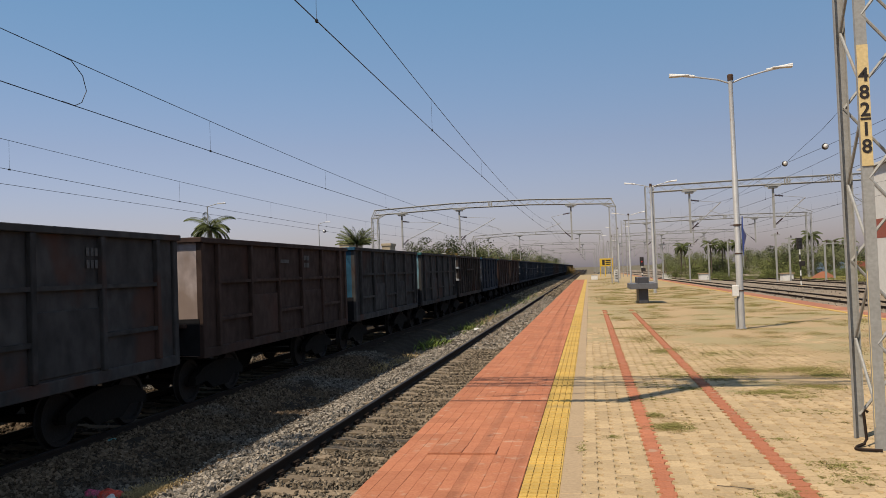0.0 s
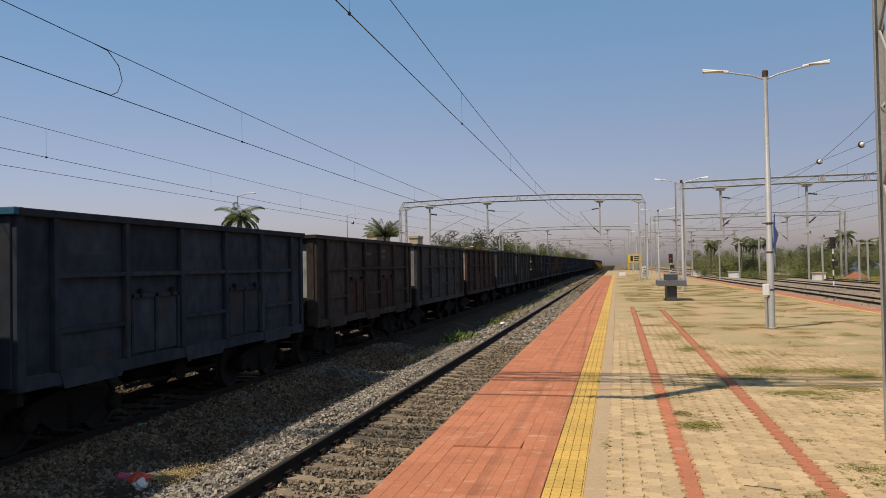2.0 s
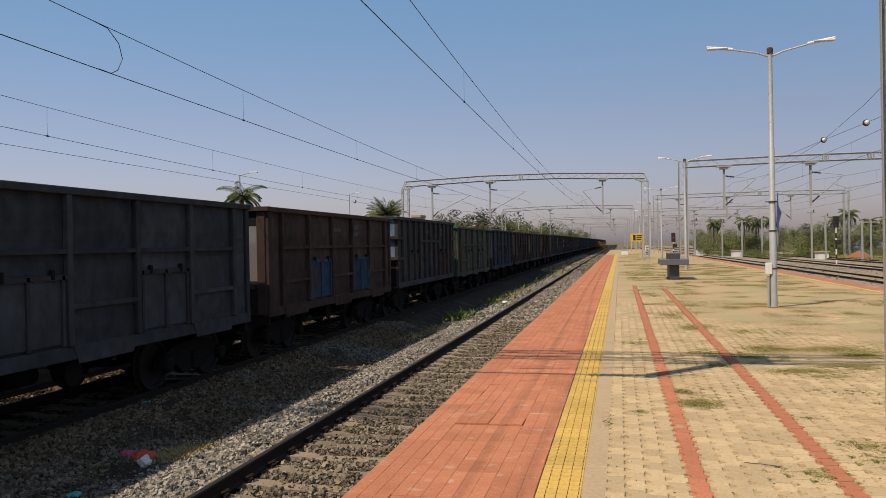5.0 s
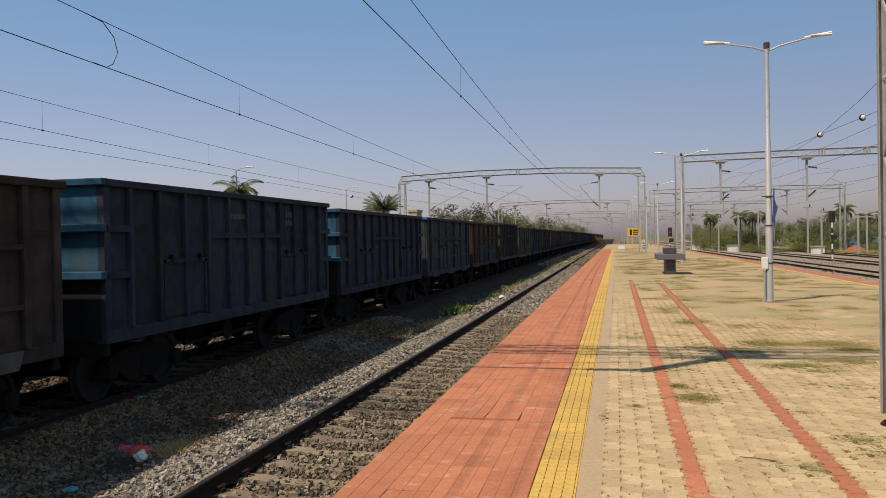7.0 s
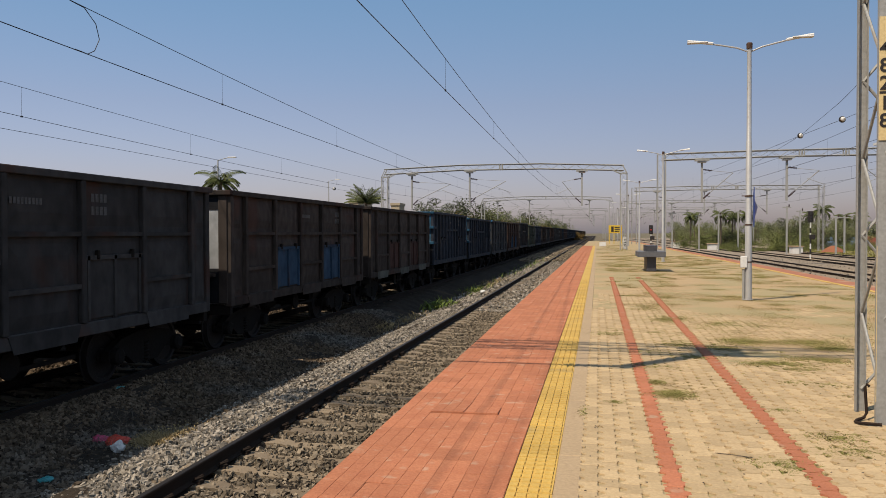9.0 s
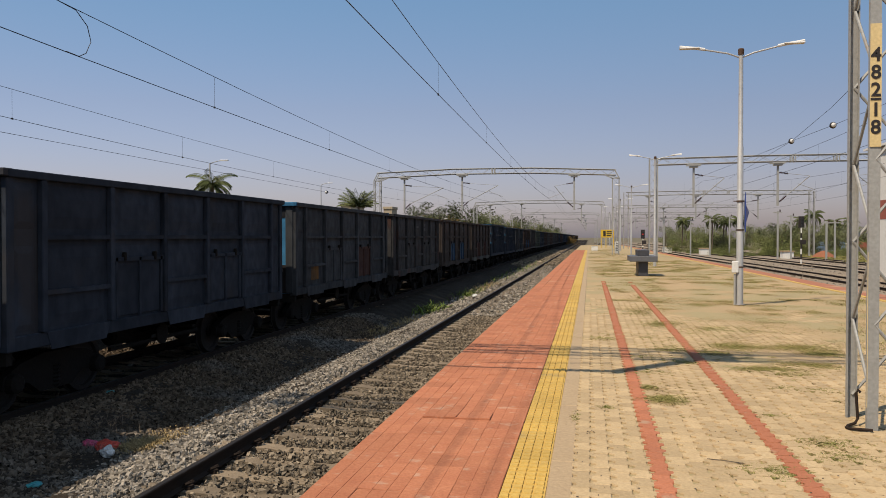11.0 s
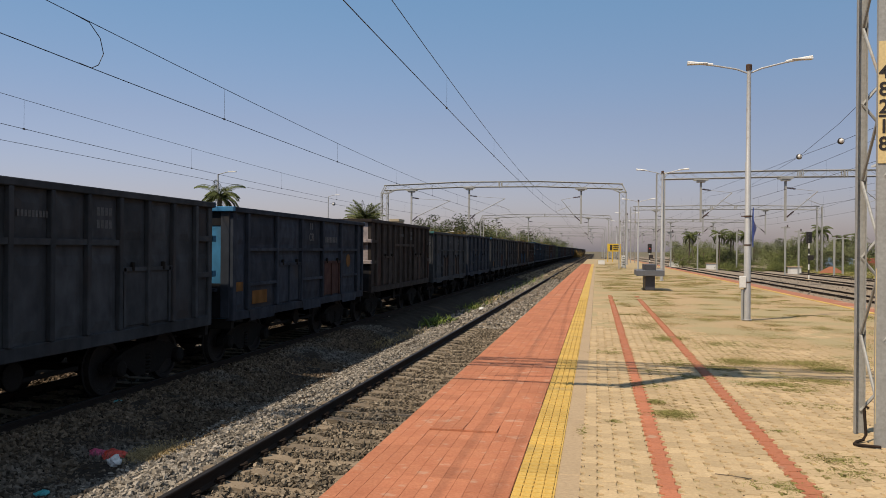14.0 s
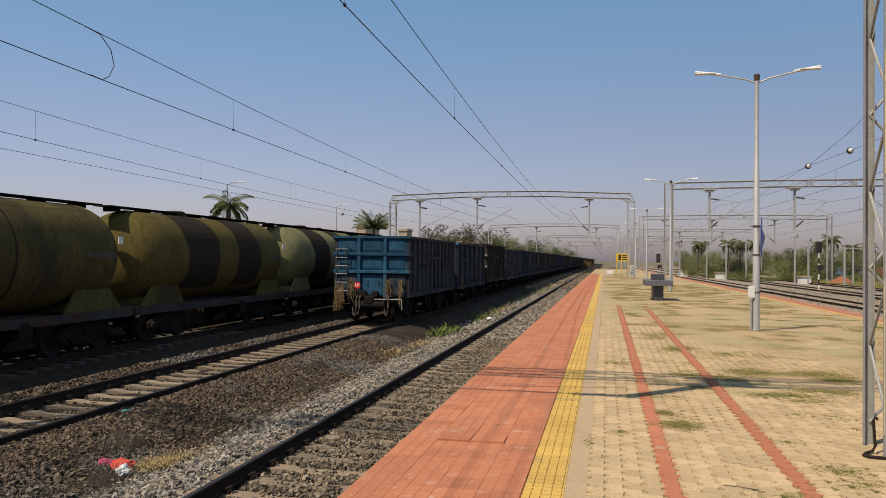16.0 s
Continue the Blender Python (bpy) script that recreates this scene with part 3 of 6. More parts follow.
def truss(t, x0, x1, y, z, w, rise, splices, depth=0.5):
    """A slightly cambered lattice beam across the tracks."""
    def top(x):
        u = (x - x0) / (x1 - x0)
        return z + rise * min(1, 3 * u, 3 * (1 - u))
    xs = np.linspace(x0, x1, 10)
    for sy in (-w / 2, w / 2):
        for dz in (0, -depth):
            part("chord", MB().tube([(a, y + sy, top(a) + dz) for a in xs], 0.046, 4), M["galv"], t)
    mb = MB()
    n = int((x1 - x0) / 0.75)
    for k in range(n):
        a, b = x0 + (x1 - x0) * k / n, x0 + (x1 - x0) * (k + 1) / n
        for sy in (-w / 2, w / 2):
            u, v = (0, -depth) if k % 2 else (-depth, 0)
            mb.bar((a, y + sy, top(a) + u), (b, y + sy, top(b) + v), 0.035, 0.02)
        s0, s1 = (-w / 2, w / 2) if k % 2 else (w / 2, -w / 2)
        mb.bar((a, y + s0, top(a)), (b, y + s1, top(b)), 0.03, 0.02)
        mb.bar((a, y + s0, top(a) - depth), (b, y + s1, top(b) - depth), 0.03, 0.02)
    tagged(part("lacing", mb, M["galv"], t), kind="stuff")
    for u in splices:
        xx = x0 + (x1 - x0) * u
        for sy in (-w / 2, w / 2):
            for xo in (-0.16, 0.09):
                part("splice_plate", MB().box(xx + xo, xx + xo + 0.07, y + sy - 0.05, y + sy + 0.05, top(xx) - depth - 0.06, top(xx) + 0.05), M["galv"], t)
    return top


def drop_arm(t, x, y, z, w, toward, reach, ln=3.5, level=False):
    """A post hung under the beam with its insulated bracket."""
    mb = MB()
    mb.box(x - 0.55, x + 0.55, y - w / 2 - 0.05, y - w / 2 + 0.05, z - 0.16, z - 0.04)
    mb.box(x - 0.55, x + 0.55, y + w / 2 - 0.05, y + w / 2 + 0.05, z - 0.16, z - 0.04)
    mb.box(x - 0.32, x + 0.32, y - 0.3, y + 0.3, z - 0.30, z - 0.16)
    arm = part("drop_arm", mb, M["galv"], t)
    mb = MB()
    mb.box(x - 0.075, x + 0.075, y - 0.09, y - 0.075, z - ln, z - 0.3)
    mb.box(x - 0.075, x + 0.075, y + 0.075, y + 0.09, z - ln, z - 0.3)
    mb.box(x - 0.012, x + 0.012, y - 0.075, y + 0.075, z - ln, z - 0.3)
    part("hanger", mb, M["galv"], arm)
    d = toward
    lower = ((x + d * 0.1, z - ln + 0.13), (x + d * 0.75, z - ln + 0.15)) if level else ((x + d * 0.1, z - ln + 0.3), (x + d * 0.62, z - ln + 0.78))
    for p, q in (((x + d * 0.1, z - 0.85), (x + d * 0.75, z - 0.95)), lower):
        a, b = Vector((p[0], y, p[1])), Vector((q[0], y, q[1]))
        mb = MB()
        for k in range(6):
            c = a.lerp(b, (k + 0.5) / 6)
            mb.cyl(c, c + (b - a) * 0.06, 0.10, 10, 0.06)
        mb.cyl(a, b, 0.04, 8)
        part("insulator", mb, M["insul"], arm, "dark brown ribbed insulator", True)
    mb = MB()
    if level:
        mb.cyl((x, y, z - ln + 0.13), (x + d * 3.0, y, z - ln + 0.24), 0.03, 8)
    else:
        mb.cyl((x + d * 0.62, y, z - ln + 0.78), (x + d * reach, y, z - 1.15), 0.032, 8)
    mb.cyl((x + d * 0.75, y, z - 0.95), (x + d * reach, y, z - 1.15), 0.016, 6)
    mb.cyl((x + d * (reach - 0.9), y, z - 1.75), (x + d * (reach + 0.5), y, z - 2.3), 0.02, 6)
    part("bracket", mb, M["galv"], arm)


def portal(x0, x1, y, z, arms, label, w=0.62, foot0=-1.3, foot1=-0.05, knee=True, ln=3.5):
    t = thing("portal_mast", label, "overhead line portal", group="portals of the overhead line")
    for x, foot in ((x0, foot0), (x1, foot1)):
        mast_legs(t, x, y, w, z - (0.75 if knee else 0.0), foot)
        s = 1 if x == x0 else -1
        if knee:
            for sy in (-w / 2, w / 2):
                mb = MB()
                mb.bar((x - s * w / 2, y + sy, z - 0.8), (x + s * 0.1, y + sy, z), 0.07)
                mb.bar((x + s * w / 2, y + sy, z - 0.8), (x + s * (w / 2 + 0.75), y + sy, z - 0.45), 0.07)
                mb.bar((x - s * w / 2, y + sy, z - 0.8), (x + s * w / 2, y + sy, z - 0.8), 0.05)
                mb.bar((x - s * w / 2, y + sy, z - 0.8), (x + s * 0.8, y + sy, z - 0.45), 0.04)
                part("knee", mb, M["galv"], t)
        mb = MB()
        mb.box(x - 0.55, x + 0.55, y - 0.55, y + 0.55, foot - 0.4, foot + 0.035, 0.02)
        part("footing", mb, M["kerb"], t, "low concrete footing")
    top = truss(t, x0, x1, y, z, w, 0.3 if knee else 0.12, (0.5,) if knee else (0.43, 0.56))
    for x, d, reach in arms:
        drop_arm(t, x, y, top(x) - 0.5, w, d, reach, ln, y == PY0 and x > -5)
    return t


LEFT_ARMS = [(-1.5, -1, 1.9), (-12.5, 1, 3.6), (-18.4, 1, 4.0)]
PY0, PY1 = 7.73, 78.0
near = portal(-21.2, 2.72, PY0, 8.13, [(-1.87, -1, 1.55)] + LEFT_ARMS[1:], "galvanised lattice portal mast with a buff number strip", 0.60, ln=3.2)
for k, y in enumerate((PY1, 148.0, 218.0, 288.0, 358.0)):
    portal(-21.2, 2.45, y, 8.13, LEFT_ARMS, "galvanised lattice portal spanning the main tracks", foot1=-0.05 if y < 160 else -1.3)
for y in (66.9, 116.4, 166.0, 215.5, 265.0, 315.0):
    portal(5.1, 30.0, y, 8.05, [(8.26, 1, 2.4), (14.7, 1, 2.4), (23.0, -1, 2.4)], "galvanised lattice portal spanning the station yard", foot0=-0.05 if y < 160 else -1.3, foot1=-1.3, knee=False)

# the kilometre strip on the near mast
lx, ly = 2.42, PY0 - 0.30 - 0.002
mb = MB()
mb.box(lx - 0.046, lx + 0.046, ly - 0.006, ly, 2.46, 3.52)
plate = part("number_strip", mb, M["plate"], near, "buff painted strip with black stencilled digits")
for k, ch in enumerate("482"):
    words("digit", ch, 0.165, M["ink"], plate, pose(lx, ly - 0.008, 3.25 - 0.152 * k, 90, 0, 0))
mb = MB()
mb.box(lx - 0.042, lx + 0.042, ly - 0.009, ly - 0.0065, 2.86, 2.88)
part("digit_bar", mb, M["ink"], plate)
for k, ch in enumerate("18"):
    words("digit", ch, 0.165, M["ink"], plate, pose(lx, ly - 0.008, 2.775 - 0.15 * k, 90, 0, 0))
mb = MB()
mb.box(lx - 0.050, lx - 0.030, ly + 0.004, ly + 0.006, 0.2, 1.55)
part("lower_strip", mb, M["plate"], near)
mb = MB()
mb.tube([(2.39, 7.66, 0.29), (2.37, 7.66, 0.31), (2.355, 7.66, 0.28), (2.365, 7.64, 0.06), (2.33, 7.6, 0.022), (2.25, 7.52, 0.018), (2.21, 7.44, 0.018), (2.23, 7.40, 0.018), (2.40, 7.36, 0.018)], 0.0135, 7)
part("earth_strap", mb, M["rail"], near, "rusty bent earthing rod at the foot")


def wire_z(y, end, mid, y0, y1):
    u = (2 * (y - y0) / (y1 - y0) - 1)
    return mid + (end - mid) * u * u


def catenary(xc, label, drops, y0=PY0, span=70.27, spans=5, lean=0.0, c_end=5.12, c_mid=4.775, m_end=6.12, m_mid=5.22, first=-1, thick=1.0):
    t = thing("overhead_wire", label, "overhead wire", group="overhead wires")
    for name, e, m_, r in (("contact_wire", c_end, c_mid, 0.0082), ("messenger_wire", m_end, m_mid, 0.0074)):
        pts = []
        for s in range(first, spans):
            a, b = y0 + s * span, y0 + (s + 1) * span
            ys = np.linspace(a, b, 18, endpoint=s == spans - 1)
            pts += [(xc + lean * y, y, wire_z(y, e, m_, a, b)) for y in ys]
        part(name, MB().tube(pts, r * thick, 5), M["wire"], t)
    for s in range(first, 2):
        for d in drops:
            y = y0 + s * span + d
            a, b = y0 + s * span, y0 + (s + 1) * span
            part("dropper", MB().cyl((xc + lean * y, y, wire_z(y, c_end, c_mid, a, b)), (xc + lean * y, y, wire_z(y, m_end, m_mid, a, b)), 0.0030, 4), M["wire"], t)
            zz = wire_z(y, c_end, c_mid, a, b)
            part("clamp", MB().box(xc + lean * y - 0.015, xc + lean * y + 0.015, y - 0.03, y + 0.03, zz - 0.02, zz + 0.02), M["wire"], t)
    return t


DROPS = (2.3, 10.2, 18.8, 27.2, 35.2, 43.2, 51.5, 60.0, 68.0)
catenary(T1, "taut copper contact and messenger wires over the near track", DROPS)
w2 = catenary(-8.95, "taut copper contact and messenger wires over the second track", DROPS, c_end=4.97, c_mid=4.656, m_end=5.87, m_mid=5.23)
catenary(T3 - 0.1, "taut copper contact and messenger wires over the third track", DROPS, c_end=4.92, c_mid=4.46, m_end=5.70, m_mid=5.18, thick=0.85)
catenary(10.3, "overhead wires over the yard with ball-shaped insulators", DROPS, y0=17.4, span=49.5, spans=5, lean=-0.02, c_end=5.1, c_mid=4.9, m_end=6.2, m_mid=5.6, first=0)
catenary(16.6, "overhead wires over the yard", DROPS, y0=17.4, span=49.5, spans=5, lean=RIGHT, c_end=5.1, c_mid=4.9, m_end=6.2, m_mid=5.6, first=0)
catenary(22.2, "overhead wires over the farther yard tracks", DROPS, y0=17.4, span=49.5, spans=5, lean=RIGHT, c_end=5.1, c_mid=4.9, m_end=6.2, m_mid=5.6, first=0)
# the loop of the jumper between the wires of the second track
mb = MB()
jx, jc, jm = -8.95, wire_z(12.4, 4.97, 4.656, PY0, PY1), wire_z(12.2, 5.87, 5.23, PY0, PY1)
mb.tube([(jx, 12.2, jm), (jx + 0.05, 12.6, jm - 0.05), (jx + 0.05, 12.92, jm - 0.25), (jx + 0.03, 13.05, jm - 0.5), (jx, 12.95, jc + 0.1), (jx, 12.75, jc), (jx, 12.4, jc + 0.01)], 0.008, 5)
part("jumper", mb, M["wire"], w2, "looped jumper cable between the wires")
mb = MB().tube([(-19.8, y, 5.28 - 0.0047 * (y - 20)) for y in (-60, -20, 20, 40, 60, 78)], 0.0085, 5)
feeder = single("feeder_wire", mb, M["wire"], "single return wire along the outer masts", "overhead wire", group="overhead wires")
for x, y, z in ((8.89, 37.9, 5.985), (9.25, 33.0, 6.01), (-19.8, 58.0, 5.10)):
    b = thing("ball_insulator", "dark round insulator ball strung on the wire", "insulator", pose(x, y, z), group="ball insulators")
    part("ball", MB().lathe([(-0.14, 0.02), (-0.12, 0.07), (-0.065, 0.115), (0, 0.13), (0.065, 0.115), (0.12, 0.07), (0.14, 0.02)], 14, "y"), M["ink"], b, smooth=True)
    part("cap", MB().lathe([(-0.18, 0.02), (-0.155, 0.075), (-0.10, 0.092)], 12, "y"), M["white"], b)
mb = MB().tube([(8.4, 66.9, 6.4), (8.75, 45, 6.05), (8.89, 37.9, 5.985), (9.25, 33.0, 6.01), (10.4, 20, 6.3), (11.5, 8, 7.2)], 0.008, 5)
single("cross_wire", mb, M["wire"], "slack cross wire between yard spans", "overhead wire", group="overhead wires")
mb = MB().tube([(9.9, 60, 5.9), (8.89, 37.9, 5.985), (8.75, 31.5, 6.45), (8.4, 22, 7.4), (8.0, 12, 8.4)], 0.008, 5)
single("cross_wire", mb, M["wire"], "slack cross wire between yard spans", "overhead wire", group="overhead wires")


# ---------- platform lamps ----------
def platform_lamp(x, y, h, box=False):
    t = thing("lamp_post", "silver-painted steel lamp post with two slim LED arms", "lamp post", pose(x, y, 0), group="platform lamps")
    mb = MB().lathe([(0, 0.085), (1.9, 0.082), (1.92, 0.074), (3.9, 0.070), (3.92, 0.060), (h - 0.05, 0.052), (h, 0.052)], 16, "z")
    part("pole", mb, M["silver"], t, smooth=True)
    mb = MB().lathe([(h - 0.1, 0.07), (h + 0.02, 0.075), (h + 0.05, 0.06)], 14, "z")
    part("cap", mb, M["rust"], t)
    mb = MB().lathe([(0, 0.12), (0.02, 0.12), (0.025, 0.088), (0.10, 0.0865)], 14, "z")
    part("collar", mb, M["silver"], t, "rust-stained foot collar")
    for s in (-1, 1):
        mb = MB().tube([(s * 0.05, 0, h - 0.16), (s * 0.3, 0, h - 0.06), (s * 1.02, -s * 0.05, h + 0.10)], 0.022, 8)
        arm = part("arm", mb, M["silver"], t)
        mb = MB()
        mb.tube([(s * 0.85, -s * 0.045, h + 0.075), (s * 1.02, -s * 0.05, h + 0.105), (s * 1.46, -s * 0.07, h + 0.165)], 0.04, 8)
        mb.box(min(s * 0.98, s * 1.46), max(s * 0.98, s * 1.46), -s * 0.06 - 0.075, -s * 0.06 + 0.075, h + 0.10, h + 0.135, 0.01)
        part("lamp_head", mb, M["white"], arm, "flat white LED lamp head")
    if box:
        mb = MB().box(-0.19, -0.04, -0.10, 0.02, 0.80, 1.08, 0.01)
        jb = part("junction_box", mb, M["white"], t, "off-white cable junction box")
        part("conduit", MB().cyl((-0.12, -0.04, 0), (-0.12, -0.04, 0.76), 0.03, 8), M["galv"], t)
        mb = MB()
        for zz in (0.92, 1.84, 2.55):
            mb.lathe([(zz, 0.09), (zz + 0.035, 0.09)], 14, "z")
        part("strap", mb, M["rust"], t)
        mb = MB()
        mb.face_set([(0.10, -0.10, 1.80), (0.10, -0.10, 2.78), (0.115, 0.10, 2.55), (0.27, 0.42, 2.30), (0.115, 0.10, 1.93)], [(0, 1, 2, 3, 4)])
        mb.face_set([(0.12, -0.10, 1.80), (0.12, -0.10, 2.78), (0.135, 0.10, 2.55), (0.29, 0.42, 2.30), (0.135, 0.10, 1.93)], [(0, 1, 2, 3, 4)])
        mb.face_set([(0.10, -0.10, 1.80), (0.10, -0.10, 2.78), (0.12, -0.10, 2.78), (0.12, -0.10, 1.80)], [(0, 1, 2, 3)])
        part("sign_plate", mb, M["blue"], t, "dark blue diamond sign seen from its edge")
        part("sign_bolt", MB().cyl((-0.16, 0, 2.57), (0.13, 0, 2.57), 0.012, 6), M["rust"], t)
    return t


platform_lamp(3.66, 20.65, 6.28, True)
for y in (46.95, 73.25, 99.5, 125.8, 152.0):
    platform_lamp(3.68, y, 6.25)

# ---------- bench, signs ----------
t = thing("stone_bench", "polished dark granite bench on a thick black pedestal", "bench", pose(2.27, 35.3, 0))
part("pedestal", MB().box(-0.2, 0.2, -0.2, 1.6, 0, 0.62, 0.012), M["black"], t)
part("seat", MB().box(-0.58, 0.58, -0.45, 1.85, 0.62, 0.86, 0.015), M["granite"], t, "thick grey granite slab")
part("backrest", MB().box(-0.23, 0.23, -0.35, 1.75, 0.86, 1.12, 0.015), M["black"], t)

t = thing("station_sign", "yellow station name board on two posts", "sign", pose(1.65, 124, 0) @ Matrix.Diagonal((1.46, 1, 1.47, 1)))
part("board", MB().box(0, 1.38, -0.03, 0.03, 1.08, 1.9, 0.01), M["signyellow"], t)
for x in (0.06, 0.55, 1.32):
    part("post", MB().box(x - 0.04, x + 0.04, 0.03, 0.11, 0, 1.9), M["signyellow"], t)
mb = MB()
mb.box(0.26, 0.52, -0.036, -0.031, 1.2, 1.78)
mb.box(0.6, 1.2, -0.036, -0.031, 1.62, 1.75)
mb.box(0.6, 1.2, -0.036, -0.031, 1.42, 1.55)
mb.box(0.6, 1.1, -0.036, -0.031, 1.22, 1.34)
part("lettering", mb, M["ink"], t)
t = thing("white_board", "small white notice board standing on the platform", "sign", pose(2.7, 81.6, 0) @ Matrix.Diagonal((1.3, 1, 1.2, 1)))
part("board", MB().box(-0.17, 0.17, -0.03, 0.03, 0.02, 1.05, 0.01), M["white"], t)
mb = MB()
for k in range(5):
    mb.box(-0.10, 0.09 - 0.02 * (k % 2), -0.036, -0.031, 0.25 + k * 0.14, 0.31 + k * 0.14)
part("lettering", mb, M["faded"], t)
for x, y, w in ((0.62, 100, 0.8), (4.0, 55, 0.45)):
    t = thing("equipment_box", "small white equipment cabinet on the platform", "cabinet", pose(x, y, 0), group="equipment boxes")
    part("body", MB().box(-w / 2, w / 2, -0.2, 0.2, 0, 0.55, 0.01), M["white"], t)
    part("lid", MB().box(-w / 2 - 0.03, w / 2 + 0.03, -0.23, 0.23, 0.55, 0.6, 0.01), M["kerb"], t)


def signal_post(x, y, h, foot, lit):
    t = thing("colour_light_signal", "black colour-light signal on a white banded post", "railway signal", pose(x, y, foot), group="signals")
    for k in range(7):
        part("band", MB().lathe([(k * h / 7, 0.07), ((k + 1) * h / 7, 0.07)], 10, "z"), M["white" if k % 2 == 0 else "ink"], t)
    part("head", MB().box(-0.24, 0.24, -0.12, 0.12, h, h + 1.1, 0.03), M["ink"], t)
    part("backplate", MB().box(-0.1, 0.42, -0.08, 0.08, h * 0.55, h * 0.55 + 0.45, 0.02), M["ink"], t)
    for k in range(3):
        part("lens", MB().cyl((0, -0.2, h + 0.2 + 0.33 * k), (0, -0.121, h + 0.2 + 0.33 * k), 0.1, 12), glow("signal_red", (0.3, 0.02, 0.015), 0.08) if lit and k == 1 else M["dark"], t)
    part("base", MB().box(-0.3, 0.3, -0.3, 0.3, -0.15, 0.1, 0.02), M["kerb"], t)


signal_post(20.2, 82.0, 3.6, -1.0, False)
signal_post(6.4, 100.0, 1.5, -0.02, True)


# ---------- goods train ----------
LEN, PITCH, HW, Z0, Z1 = 9.46, 10.42, 1.50, 0.98, 3.42


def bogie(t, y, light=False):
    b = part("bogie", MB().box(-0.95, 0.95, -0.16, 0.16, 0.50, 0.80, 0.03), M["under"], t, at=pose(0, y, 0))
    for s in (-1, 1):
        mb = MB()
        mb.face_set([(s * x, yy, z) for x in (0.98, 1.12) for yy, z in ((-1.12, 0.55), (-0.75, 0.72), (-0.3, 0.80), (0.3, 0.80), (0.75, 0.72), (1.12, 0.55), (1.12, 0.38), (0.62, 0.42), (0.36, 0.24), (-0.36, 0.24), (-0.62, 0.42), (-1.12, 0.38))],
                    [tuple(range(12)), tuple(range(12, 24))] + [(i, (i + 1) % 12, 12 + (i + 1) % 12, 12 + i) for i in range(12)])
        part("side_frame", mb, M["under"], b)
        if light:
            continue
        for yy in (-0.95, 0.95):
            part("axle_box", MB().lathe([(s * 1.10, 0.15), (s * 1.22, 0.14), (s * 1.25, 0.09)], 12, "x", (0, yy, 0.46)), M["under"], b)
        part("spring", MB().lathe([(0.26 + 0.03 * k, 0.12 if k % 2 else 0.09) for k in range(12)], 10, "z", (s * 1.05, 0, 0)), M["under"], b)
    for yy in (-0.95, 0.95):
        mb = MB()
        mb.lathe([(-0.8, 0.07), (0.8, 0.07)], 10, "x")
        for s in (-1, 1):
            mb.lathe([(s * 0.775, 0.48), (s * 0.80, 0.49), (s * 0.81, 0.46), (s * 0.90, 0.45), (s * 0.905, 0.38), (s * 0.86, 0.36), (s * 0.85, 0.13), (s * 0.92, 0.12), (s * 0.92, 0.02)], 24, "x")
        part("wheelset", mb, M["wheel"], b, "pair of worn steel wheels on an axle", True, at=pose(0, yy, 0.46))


def door(t, y0, y1, paint, light=False):
    for s in (-1, 1):
        x0, x1 = sorted((s * (HW - 0.005), s * (HW + 0.035)))
        d = part("side_door", MB().box(x0, x1, y0 + 0.06, y1 - 0.06, Z0 + 0.24, Z0 + 1.2, 0.01), paint, t)
        if light:
            continue
        mb = MB()
        x0, x1 = sorted((s * (HW + 0.03), s * (HW + 0.07)))
        for yy in (y0 + 0.1, (y0 + y1) / 2 - 0.03, y1 - 0.16):
            mb.box(x0, x1, yy, yy + 0.06, Z0 + 0.22, Z0 + 1.2)
        mb.box(x0, x1, y0 + 0.06, y1 - 0.06, Z0 + 1.14, Z0 + 1.21)
        part("door_frame", mb, paint, d)
        for yy in (y0 + 0.32, y1 - 0.38):
            part("hinge", MB().box(*sorted((s * (HW + 0.03), s * (HW + 0.095))), yy, yy + 0.06, Z0 + 1.15, Z0 + 1.29, 0.012), M["under"], d)


